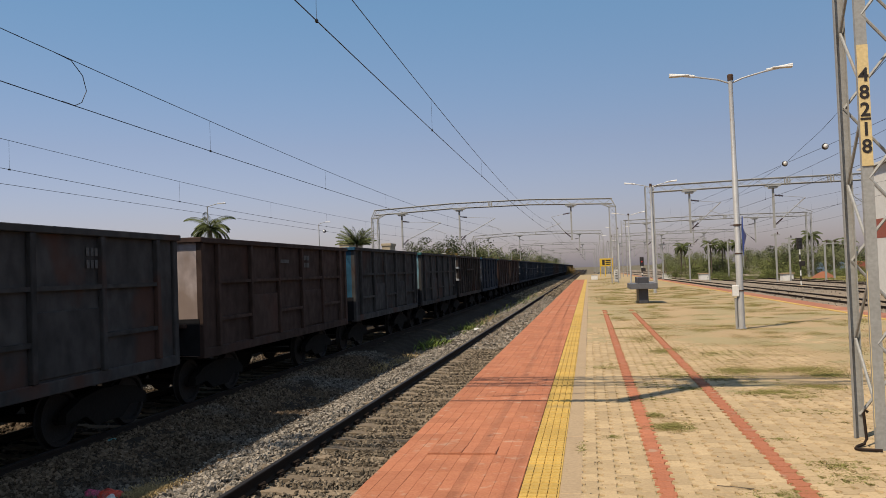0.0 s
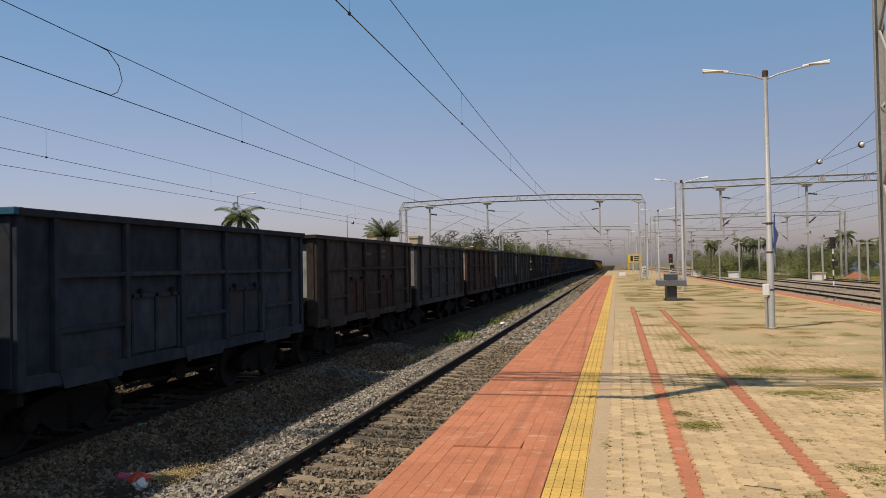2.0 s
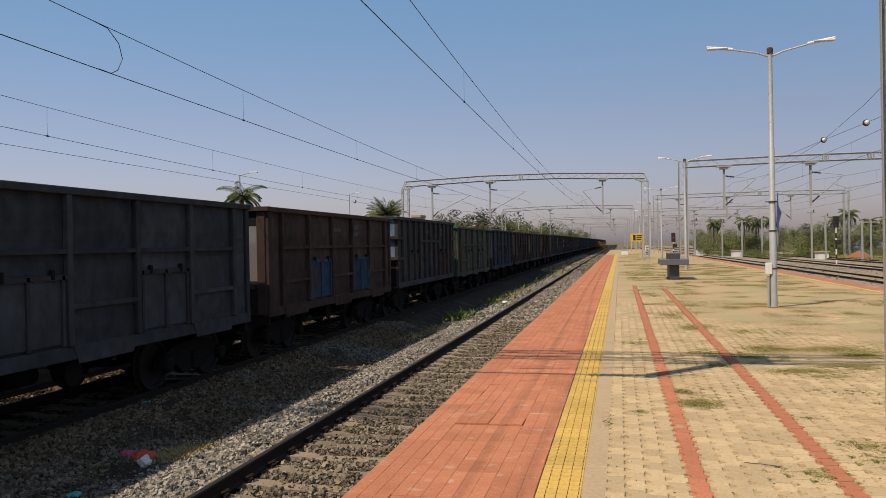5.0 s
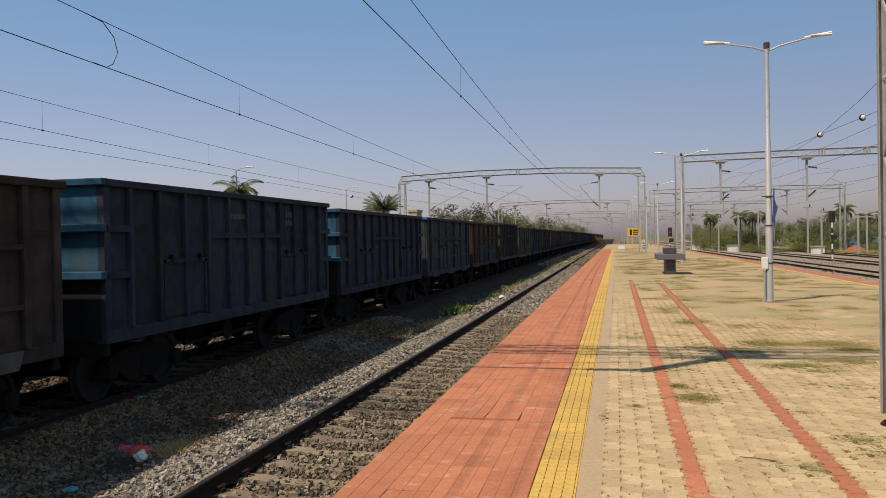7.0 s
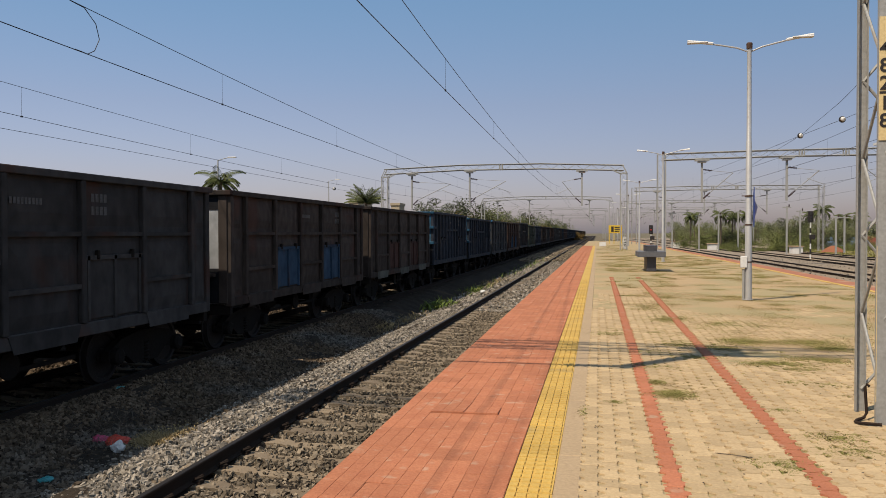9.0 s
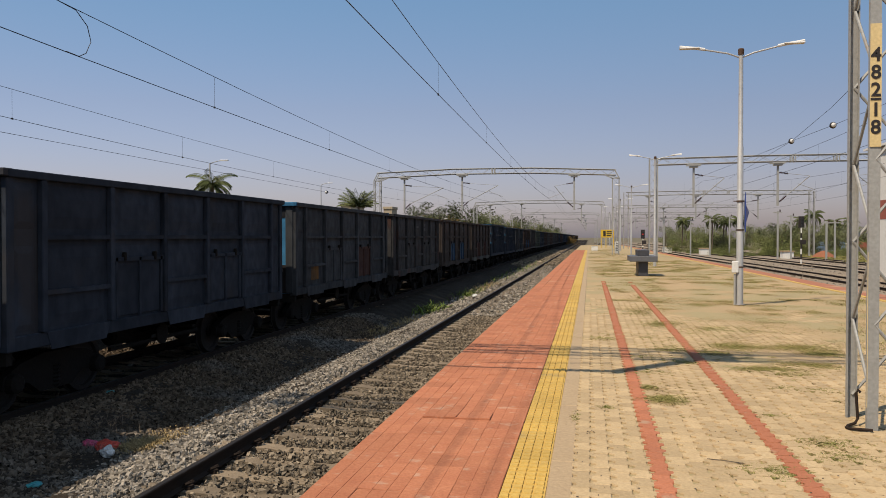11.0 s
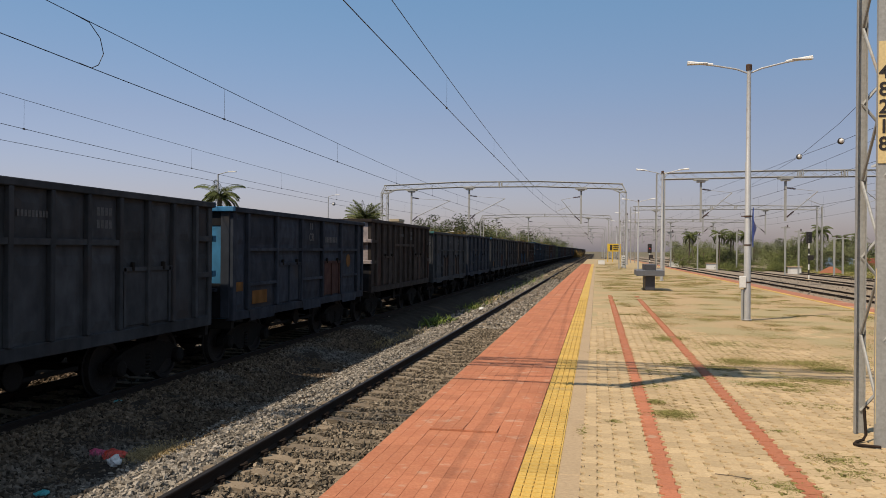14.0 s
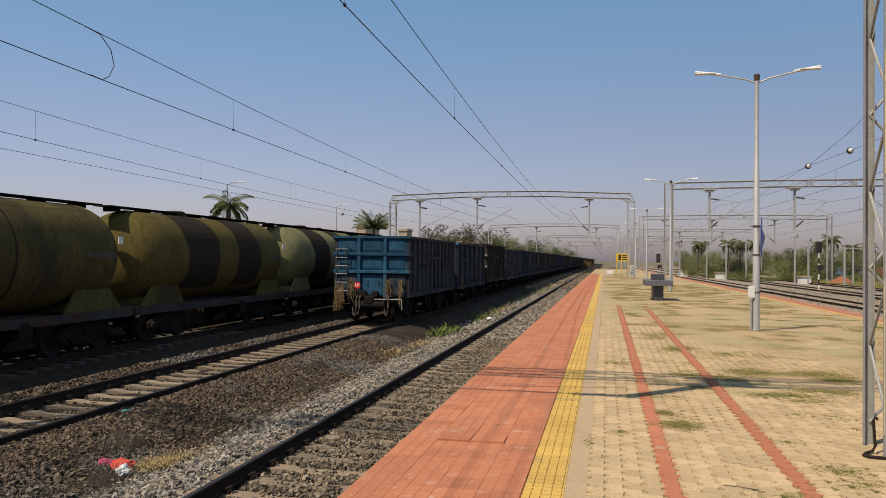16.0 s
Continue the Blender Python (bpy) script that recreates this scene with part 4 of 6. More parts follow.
def wagon(kind, light=False):
    """An open box wagon; kind a: two long ribs a side, kind b: many posts and ribbed ends."""
    paint = PAINT["grey"]
    t = thing("open_wagon", "open steel box wagon", "wagon", group="wagons of the goods train")
    for s in (-1, 1):
        a, b = sorted((s * HW, s * (HW - 0.05)))
        posts = [0.70 + 1.612 * k for k in range(6)] if kind == "a" else [0.65 + 0.816 * k for k in range(11)]
        if light or s < 0:
            part("side_wall", MB().box(a, b, 0.02, LEN - 0.02, Z0 + 0.12, Z1 - 0.05), paint, t)
        else:
            cuts = [0.02] + posts + [LEN - 0.02]
            for p, q in zip(cuts, cuts[1:]):  # plates that bulge a little between the posts
                mb = MB().box(a, b, p, q, Z0 + 0.12, Z1 - 0.05)
                i0, i1 = 0.10, min(0.30, (q - p) * 0.32)
                for z0, z1 in ((Z0 + 0.12, Z0 + 1.53), (Z0 + 1.53, Z1 - 0.05)):
                    xo, xi = HW + 0.024, HW - 0.004
                    mb.face_set([(xi, p + i0, z0 + i0), (xi, q - i0, z0 + i0), (xi, q - i0, z1 - i0), (xi, p + i0, z1 - i0),
                                 (xo, p + i1, z0 + i1), (xo, q - i1, z0 + i1), (xo, q - i1, z1 - i1), (xo, p + i1, z1 - i1)],
                                [(4, 5, 6, 7), (0, 1, 5, 4), (1, 2, 6, 5), (2, 3, 7, 6), (3, 0, 4, 7)])
                part("side_plate", mb, paint, t)
        a, b = sorted((s * (HW - 0.1), s * (HW + 0.10)))
        part("side_coping", MB().box(a, b, -0.02, LEN + 0.02, Z1 - 0.11, Z1, 0.012), paint, t)
        a, b = sorted((s * (HW - 0.12), s * (HW + 0.055)))
        part("side_sill", MB().box(a, b, 0.0, LEN, Z0, Z0 + 0.2, 0.012), paint, t)
        w = 0.055 if kind == "a" else 0.045
        for y in posts if s > 0 or not light else posts[::3]:
            a, b = sorted((s * HW, s * (HW + 0.095)))
            mb = MB()
            mb.box(a, b, y - w, y + w, Z0 + 0.2, Z1 - 0.11, 0.012)
            part("side_post", mb, paint, t)
        for y0, y1 in ((-0.006, 0.14), (LEN - 0.14, LEN + 0.006)):
            a, b = sorted((s * (HW - 0.08), s * (HW + 0.06)))
            part("corner_post", MB().box(a, b, y0, y1, Z0, Z1 - 0.1, 0.015), paint, t)
        a, b = sorted((s * HW, s * (HW + 0.075)))
        if kind == "a":
            for z in (Z0 + 0.72, Z0 + 1.50):
                spans = ((posts[0], posts[1]), (posts[2], posts[3]), (posts[4], posts[5])) if z < Z0 + 1 else ((posts[0], posts[5]),)
                for p, q in spans:
                    part("side_rib", MB().box(a, b, p, q, z, z + 0.07), paint, t)
            if not light:
                for k in (0, 2, 4):  # sloped sill plates below the bays that have no door
                    p, q = posts[k] + 0.06, posts[k + 1] - 0.06
                    xs_ = sorted((s * (HW + 0.058), s * (HW + 0.066)))
                    mb = MB().face_set([(x, y, z) for x in xs_ for y, z in ((p, Z0 + 0.19), (q, Z0 + 0.19), (q - 0.1, Z0 - 0.06), (p + 0.1, Z0 - 0.06))],
                                       [(0, 1, 2, 3), (4, 5, 6, 7), (0, 1, 5, 4), (1, 2, 6, 5), (2, 3, 7, 6), (3, 0, 4, 7)])
                    part("sill_plate", mb, paint, t)
        else:
            part("side_rib", MB().box(a, b, posts[3], posts[7], Z0 + 1.56, Z0 + 1.65), paint, t)
            for p, q in ((0.05, posts[0]), (posts[-1], LEN - 0.05)):
                for z in (Z0 + 0.96, Z0 + 1.66):
                    part("side_rib", MB().box(a, b, p, q, z, z + 0.1), paint, t)
        if not light:
            part("brake_wheel", MB().lathe([(s * 1.2, 0.19), (s * 1.23, 0.2), (s * 1.24, 0.17)], 16, "x", (0, 4.4, 0.72)), M["under"], t)
            part("brake_bar", MB().bar((s * 1.12, 2.9, 0.62), (s * 1.12, 5.9, 0.62), 0.06), M["under"], t)
    if kind == "a":
        door(t, 0.70 + 1.612, 0.70 + 2 * 1.612, paint, light)
        door(t, 0.70 + 3 * 1.612, 0.70 + 4 * 1.612, paint, light)
    else:
        door(t, 0.65 + 0.816, 0.65 + 3 * 0.816, paint, light)
        door(t, 0.65 + 7 * 0.816, 0.65 + 9 * 0.816, paint, light)
    for y, d in ((0.0, -1), (LEN, 1)):
        y0, y1 = sorted((y, y - d * 0.05))
        e = part("end_wall", MB().box(-HW + 0.02, HW - 0.02, y0, y1, Z0 + 0.05, Z1 - 0.06), paint, t)
        y0, y1 = sorted((y - d * 0.08, y + d * 0.09))
        part("end_coping", MB().box(-HW - 0.094, HW + 0.094, y0, y1, Z1 - 0.10, Z1 + 0.004, 0.012), paint, e)
        y0, y1 = sorted((y, y + d * 0.10))
        if kind == "b":
            for z in (Z0 + 0.96, Z0 + 1.66):
                part("end_rib", MB().box(-HW - 0.085, HW + 0.085, *sorted((y, y + d * 0.13)), z, z + 0.12, 0.012), paint, e)
            # dark sheet: the neighbouring wagon's shade as colour, with some dirt
            part("end_lower", MB().box(-HW + 0.03, HW - 0.03, *sorted((y + d * 0.002, y + d * 0.010)), Z0 + 0.06, Z0 + 0.95), paint, e, "lower third of the end, painted dark for shade and dirt")
            for x in (-0.575, 0.505):
                part("end_post", MB().box(x, x + 0.13, *sorted((y, y + d * 0.112)), Z0 - 0.02, Z1 - 0.1, 0.012), paint, e)
        else:
            # dark sheet for the lower end, where the next wagon's shade falls
            part("end_lower", MB().box(-HW + 0.03, HW - 0.03, *sorted((y + d * 0.002, y + d * 0.012)), Z0 + 0.06, Z0 + 0.80), paint, e, "lower part of the end, painted dark for shade and dirt")
            if not light:
                # the coping's shadow, painted as a dark strip
                part("end_upper", MB().box(-HW + 0.03, HW - 0.03, *sorted((y + d * 0.002, y + d * 0.012)), Z1 - 0.40, Z1 - 0.1), paint, e, "painted shadow strip below the coping")
                for x in (-HW + 0.03, HW - 0.23):
                    part("end_stile", MB().box(x, x + 0.2, *sorted((y + d * 0.002, y + d * 0.03)), Z0 + 0.06, Z1 - 0.1, 0.01), paint, e)
            part("end_rib", MB().box(-HW + 0.3, HW - 0.3, y0, y1, Z0 + 0.62, Z0 + 0.70, 0.012), paint, e)
            for x in (-0.06,):
                part("end_post", MB().box(x, x + 0.12, *sorted((y, y + d * 0.08)), Z0 - 0.02, Z1 - 0.1, 0.012), paint, e)
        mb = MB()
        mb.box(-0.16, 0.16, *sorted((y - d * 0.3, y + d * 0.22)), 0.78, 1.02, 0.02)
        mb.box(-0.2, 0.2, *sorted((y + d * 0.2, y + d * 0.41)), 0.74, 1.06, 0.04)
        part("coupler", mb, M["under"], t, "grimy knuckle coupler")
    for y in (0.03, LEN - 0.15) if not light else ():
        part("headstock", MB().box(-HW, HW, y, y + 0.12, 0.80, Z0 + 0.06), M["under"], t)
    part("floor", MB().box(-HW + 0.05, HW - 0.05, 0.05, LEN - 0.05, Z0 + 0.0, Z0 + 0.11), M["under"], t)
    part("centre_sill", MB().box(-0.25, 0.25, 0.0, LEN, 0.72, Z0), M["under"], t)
    if not light:
        part("brake_cylinder", MB().lathe([(3.7, 0.12), (3.75, 0.17), (4.3, 0.17), (4.34, 0.08)], 12, "y", (0.55, 0, 0.72)), M["under"], t, smooth=True)
    bogie(t, 1.55, light)
    bogie(t, LEN - 1.55, light)
    return t


PAINTED = ("side_wall", "side_coping", "side_sill", "side_post", "corner_post", "side_rib", "side_door", "door_frame", "end_post", "end_rib", "end_coping", "end_wall", "end_lower", "sill_plate", "side_plate", "end_stile")


def coat(ob, mat):
    ob.material_slots[0].link = "OBJECT"
    ob.material_slots[0].material = mat


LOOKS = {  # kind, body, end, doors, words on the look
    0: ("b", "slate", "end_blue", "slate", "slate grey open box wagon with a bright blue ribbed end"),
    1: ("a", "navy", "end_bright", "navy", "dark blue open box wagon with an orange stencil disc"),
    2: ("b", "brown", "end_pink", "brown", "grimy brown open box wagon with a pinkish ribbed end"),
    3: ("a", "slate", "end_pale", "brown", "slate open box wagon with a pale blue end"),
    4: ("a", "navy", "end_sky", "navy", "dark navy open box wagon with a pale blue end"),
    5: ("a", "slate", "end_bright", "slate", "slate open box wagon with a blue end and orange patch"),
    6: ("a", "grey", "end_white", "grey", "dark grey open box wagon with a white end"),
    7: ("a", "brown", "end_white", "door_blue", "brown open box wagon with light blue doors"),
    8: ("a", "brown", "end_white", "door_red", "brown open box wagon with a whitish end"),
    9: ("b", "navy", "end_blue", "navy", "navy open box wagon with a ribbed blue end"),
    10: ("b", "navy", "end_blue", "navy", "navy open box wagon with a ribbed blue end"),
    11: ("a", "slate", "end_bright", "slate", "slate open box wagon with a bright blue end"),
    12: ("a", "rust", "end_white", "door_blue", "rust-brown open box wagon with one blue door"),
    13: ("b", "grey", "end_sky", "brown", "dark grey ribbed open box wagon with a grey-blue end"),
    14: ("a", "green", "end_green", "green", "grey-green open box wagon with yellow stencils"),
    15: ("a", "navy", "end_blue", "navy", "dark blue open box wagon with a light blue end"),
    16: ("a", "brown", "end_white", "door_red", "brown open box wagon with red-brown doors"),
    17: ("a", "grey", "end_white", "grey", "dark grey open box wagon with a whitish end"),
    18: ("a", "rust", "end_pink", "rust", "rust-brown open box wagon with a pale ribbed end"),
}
PROTO = {"a": wagon("a"), "b": wagon("b"), "a_far": wagon("a", True), "b_far": wagon("b", True)}
WAGONS, used = [], set()
NWAG = 54
for n in range(NWAG):
    if n in LOOKS:
        kind, body, end, doors, label = LOOKS[n]
    else:
        kind = "b" if rng.random() < 0.3 else "a"
        body = ("grey", "brown", "slate", "rust", "navy")[rng.integers(5)]
        end = ("end_white", "end_blue", "end_pale")[rng.integers(3)]
        doors, label = body, {"grey": "dark grey", "brown": "grimy brown", "slate": "slate grey", "rust": "rust-brown", "navy": "dark navy"}[body] + " open steel box wagon of the goods train"
    kind += "_far" if n > 16 else ""
    if kind not in used:
        w = PROTO[kind]
        used.add(kind)
    else:
        w = copy_thing(PROTO[kind], Matrix())
    tagged(w, label)
    for o in w.children_recursive:
        base = o.name.split(".")[0]
        if base == "end_coping" and end in ("end_blue", "end_bright", "end_green", "end_pale"):
            coat(o, PAINT["end_teal" if end in ("end_green", "end_pale") else end])
        elif base == "sill_plate" and n in (14, 8):
            coat(o, PAINT["sill_pale"])
        elif base in ("end_lower", "end_upper"):
            # both sheets take the painted-shade coat
            coat(o, PAINT["end_shade_dirt"])
        elif base == "end_rib" and n == 13:
            coat(o, PAINT[body])
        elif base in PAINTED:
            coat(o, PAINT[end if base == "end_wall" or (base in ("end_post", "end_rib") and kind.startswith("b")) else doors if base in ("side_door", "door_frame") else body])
    if n in (1, 13, 5):
        for o in [o for o in w.children if o.name.startswith("side_door")][2:]:
            for q in (o, *[c for c in o.children if c.name.startswith("door_frame")]):
                coat(q, PAINT["door_red"])
    w.scale.z = {1: 0.99, 2: 1.035, 3: 0.985, 9: 1.03, 13: 1.03, 14: 0.985, 15: 0.985, 16: 0.985, 17: 0.985, 18: 0.985}.get(n, 1.0)  # the wagons differ a little in height
    WAGONS.append(w)


def stencil(w, y, z, wd, ht, mat, label):
    mb = MB().box(HW + 0.024, HW + 0.030, y - wd / 2, y + wd / 2, z - ht / 2, z + ht / 2)
    return part("stencil", mb, mat, w, label)


def bars(w, y, z, size, rows, mat):
    mb = MB()
    for r, n in enumerate(rows):
        for k in range(n):
            yy = y + (k - n / 2) * size * 0.8
            mb.box(HW + 0.024, HW + 0.029, yy, yy + size * 0.55, z - r * size * 1.5, z - r * size * 1.5 + size)
    part("lettering", mb, mat, w, "faded stencilled marking")


g = WAGONS[14]
mb = MB().cyl((HW + 0.026, 1.50, Z0 + 1.12), (HW + 0.031, 1.50, Z0 + 1.12), 0.36, 28)
disc = part("stencil_disc", mb, PAINT["stencil"], g, "yellow painted disc with stencilled words")
words("stencil_text", "WITH TWIN", 0.115, M["ink"], disc, pose(HW + 0.034, 1.50, Z0 + 1.20, 90, 0, 90))
words("stencil_text", "PIPE", 0.115, M["ink"], disc, pose(HW + 0.034, 1.50, Z0 + 0.99, 90, 0, 90))
stencil(g, 1.52, Z0 + 0.42, 0.75, 0.38, PAINT["stencil"], "yellow stencil panel")
stencil(g, 4.50, Z0 + 0.44, 0.34, 0.24, PAINT["stencil"], "small yellow stencil panel")
stencil(g, 5.0, Z0 + 0.44, 0.34, 0.24, PAINT["stencil"], "small yellow stencil panel")
for n in (17, 16, 9, 3, 0, 13, 12, 7, 6, 18, 2):
    bars(WAGONS[n], 7.0 if n % 2 else 6.0, Z1 - 0.42, 0.13, (4, 4), M["faded"])
    bars(WAGONS[n], 4.4, Z1 - 0.5, 0.09, (9,), M["faded"])
for n, word, z in ((14, "SEUR", Z0 + 1.80), (1, "CR", Z0 + 1.86)):
    words("lettering", word, 0.29, M["faded"], WAGONS[n], pose(HW + 0.027, 4.73, z, 90, 0, 90), "faded white stencilled letters")
    bars(WAGONS[n], 4.73, z + 0.22, 0.17, (len(word),), M["faded"])
    bars(WAGONS[n], 6.35, Z0 + 1.74, 0.16, (8,), M["faded"])
mb = MB().cyl((HW + 0.024, 7.95, Z0 + 1.2), (HW + 0.030, 7.95, Z0 + 1.2), 0.2, 24)
part("stencil_disc", mb, PAINT["stencil"], WAGONS[1], "orange painted disc")
stencil(WAGONS[1], 1.4, Z0 + 0.45, 0.8, 0.3, PAINT["stencil"], "orange stencil panel")
stencil(WAGONS[1], 0.36, Z0 + 0.72, 0.34, 0.2, PAINT["stencil"], "small orange stencil panel")
stencil(WAGONS[5], 1.5, Z0 + 0.55, 0.6, 0.4, PAINT["stencil"], "orange stencil panel")
stencil(WAGONS[4], 6.4, Z0 + 0.9, 0.4, 0.4, PAINT["stencil"], "orange stencil panel")

# the rear of the last wagon: nine dished plates, blue above and grimy below
last = WAGONS[0]
for i, (x0, x1) in enumerate(((-1.42, -0.60), (-0.42, 0.48), (0.66, 1.40))):
    for j, (z0, z1) in enumerate(((Z0 + 0.07, Z0 + 0.93), (Z0 + 1.10, Z0 + 1.63), (Z0 + 1.80, Z1 - 0.14))):
        mb = MB().face_set([(x0, -0.004, z0), (x1, -0.004, z0), (x1, -0.004, z1), (x0, -0.004, z1),
                            (x0 + 0.09, -0.03, z0 + 0.09), (x1 - 0.09, -0.03, z0 + 0.09), (x1 - 0.09, -0.03, z1 - 0.09), (x0 + 0.09, -0.03, z1 - 0.09)],
                           [(4, 5, 6, 7), (0, 1, 5, 4), (1, 2, 6, 5), (2, 3, 7, 6), (3, 0, 4, 7)])
        part("end_panel", mb, PAINT["end_grime" if j == 0 and i != 1 else "end_blue"], last, "grimy grey lower plate" if j == 0 and i != 1 else "")
lv = part("last_vehicle_board", MB().cyl((-0.56, -0.135, Z0 + 0.48), (-0.56, -0.12, Z0 + 0.48), 0.135, 28), M["redpaint"], last, "round red tail board lettered LV")
words("board_text", "LV", 0.17, M["white"], lv, pose(-0.56, -0.139, Z0 + 0.48, 90, 0, 0))
mb = MB()
for x in (-1.42, -0.98):
    mb.bar((x, -0.16, Z0 + 0.1), (x, -0.16, Z1 - 0.25), 0.03)
for k in range(6):
    mb.bar((-1.42, -0.16, Z0 + 0.25 + k * 0.33), (-0.98, -0.16, Z0 + 0.25 + k * 0.33), 0.026)
for x in (-1.42, -0.98):
    for z in (Z0 + 0.5, Z1 - 0.4):
        mb.bar((x, -0.16, z), (x, 0.0, z), 0.02)
part("ladder", mb, PAINT["slate"], last, "narrow steel end ladder")
for k in range(6):
    part("rung", MB().cyl((-1.46, -0.17, Z0 + 0.265 + k * 0.33), (-0.97, -0.17, Z0 + 0.265 + k * 0.33), 0.014, 6), M["galv"], last)
for x, z in ((-0.15, Z0 + 0.62), (0.28, Z0 + 0.6), (0.98, Z0 + 0.55)):
    part("hook", MB().tube([(x, -0.03, z + 0.1), (x + 0.02, -0.07, z), (x - 0.01, -0.06, z - 0.12)], 0.012, 5), M["under"], last)
for k in range(5):
    part("bolt", MB().cyl((1.30, -0.035, Z0 + 0.1 + 0.06 * k), (1.30, -0.005, Z0 + 0.1 + 0.06 * k), 0.016, 6), M["galv"], last)
mb = MB()
mb.tube([(-0.15, -0.34, 0.92), (1.28, -0.34, 0.94), (1.32, -0.34, 0.90), (1.34, -0.34, 0.52)], 0.018, 6)
part("uncoupling_rod", mb, M["galv"], last, "bent uncoupling rod")
for x, zz in ((-0.55, 0.28), (-0.42, 0.34), (0.75, 0.30)):
    mb = MB().tube([(x, -0.12, 1.05), (x + 0.03, -0.36, 0.95), (x + 0.05, -0.42, 0.6), (x - 0.02, -0.4, zz), (x - 0.1, -0.36, zz + 0.05), (x - 0.12, -0.34, 0.6)], 0.028, 6)
    part("brake_hose", mb, M["hose"], last, "hanging air brake hose", True)
part("end_cylinder", MB().cyl((-0.62, -0.25, 0.70), (0.62, -0.25, 0.70), 0.16, 14), M["under"], last, smooth=True)
part("draft_plate", MB().box(-0.75, -0.2, -0.16, -0.02, Z0 + 0.02, Z0 + 0.28, 0.02).box(0.05, 0.3, -0.14, -0.02, Z0 + 0.04, Z0 + 0.26, 0.02), M["under"], last)
part("number_panel", MB().box(0.62, 0.80, -0.012, -0.003, Z0 + 0.05, Z0 + 0.3), PAINT["stencil"], last, "small orange panel")
for x, z, n, ln in ((0.72, Z0 + 0.72, 16, 0.75), (1.22, Z0 + 0.72, 22, 1.05), (-0.80, Z0 + 0.78, 22, 0.95), (-1.40, Z0 + 0.55, 46, 1.05), (-1.18, Z0 + 0.5, 40, 0.95)):
    mb = MB()
    for k in range(n):
        dx, dy = rng.normal(0, 0.05), rng.uniform(-0.09, 0.0)
        l_ = ln * rng.uniform(0.35, 1.1)
        wave = [rng.normal(0, 0.028) for _ in range(5)]
        mb.tube([(x + dx * (0.4 + 0.25 * j) + wave[j], -0.13 + dy * (0.3 + 0.2 * j), z - l_ * j / 4) for j in range(5)], 0.009, 4)
    part("frayed_rope", mb, M["rope"], last, "frayed jute rope hanging in strands")


# ---------- standing tank wagons ----------
def tank_wagon(y0):
    t = thing("tank_wagon", "olive tank wagon with black tar spills, standing", "tank wagon", pose(T3, y0, RAIL), group="standing tank wagons")
    r, zc, L = 1.42, 2.52, 10.3
    near = [(0.0, 0.15), (0.04, 0.6), (0.16, 0.98), (0.36, 1.22), (0.62, 1.36), (0.88, r)]
    PROFILE = near + [(L - a, b) for a, b in reversed(near)]
    part("tank", MB().lathe(PROFILE, 40, "y", (0, 0, zc)), M["tank"], t, smooth=True)
    for a, b in ((2.3, 4.3), (5.85, 7.55)):
        mb = MB()
        n = 30
        for k in range(n):
            u0, u1 = (k - n / 2) * math.pi / 20, (k + 1 - n / 2) * math.pi / 20
            w0, w1 = (0.06 * math.sin(q * 0.7 + a) + 0.03 * math.sin(q * 1.9) - 0.2 * abs(q / n - 0.5) for q in (k, k + 1))
            rr = r + 0.006
            mb.face_set([(rr * math.sin(u0), a + w0, zc + rr * math.cos(u0)), (rr * math.sin(u1), a + w1, zc + rr * math.cos(u1)),
                         (rr * math.sin(u1), b - w1, zc + rr * math.cos(u1)), (rr * math.sin(u0), b - w0, zc + rr * math.cos(u0))], [(0, 1, 2, 3)])
        part("tar_spill", mb, M["tar"], t, "black tar run down from the hatch")
    for yy in (L * 0.57,):
        part("band", MB().lathe([(yy - 0.03, r + 0.012), (yy + 0.03, r + 0.012)], 40, "y", (0, 0, zc)), M["tar"], t, smooth=True)
    part("dome", MB().lathe([(zc + r - 0.08, 0.36), (zc + r + 0.10, 0.36), (zc + r + 0.14, 0.28)], 20, "z", (0, L * 0.36, 0)), M["tar"], t)
    part("valve", MB().lathe([(zc + r - 0.05, 0.16), (zc + r + 0.12, 0.16), (zc + r + 0.15, 0.08)], 14, "z", (0, L * 0.62, 0)), M["tar"], t)
    mb = MB().box(-0.3, 0.3, -0.25, L + 0.25, zc + r + 0.05, zc + r + 0.08)
    for k in range(7):
        mb.box(-0.28, 0.28, 0.2 + k * 1.6, 0.25 + k * 1.6, zc + r - 0.08, zc + r + 0.05)
    part("walkway", mb, M["under"], t, "narrow steel walkway along the top")
    for yy, d in ((0.5, 1), (L - 0.5, -1)):
        mb = MB()
        for s in (-1, 1):
            mb.face_set([(s * 1.15, yy - d * 0.45, 1.06), (s * 1.15, yy + d * 1.9, 1.06), (s * 1.15, yy + d * 1.5, 1.65), (s * 1.15, yy + d * 0.1, 1.65),
                         (s * 1.08, yy - d * 0.45, 1.06), (s * 1.08, yy + d * 1.9, 1.06), (s * 1.08, yy + d * 1.5, 1.65), (s * 1.08, yy + d * 0.1, 1.65)],
                        [(0, 1, 2, 3), (7, 6, 5, 4), (0, 4, 5, 1), (1, 5, 6, 2), (2, 6, 7, 3), (3, 7, 4, 0)])
        mb.box(-1.1, 1.1, min(yy, yy + d * 1.5), max(yy, yy + d * 1.5), 1.06, 1.3)
        part("saddle", mb, M["tank_dull"], t)
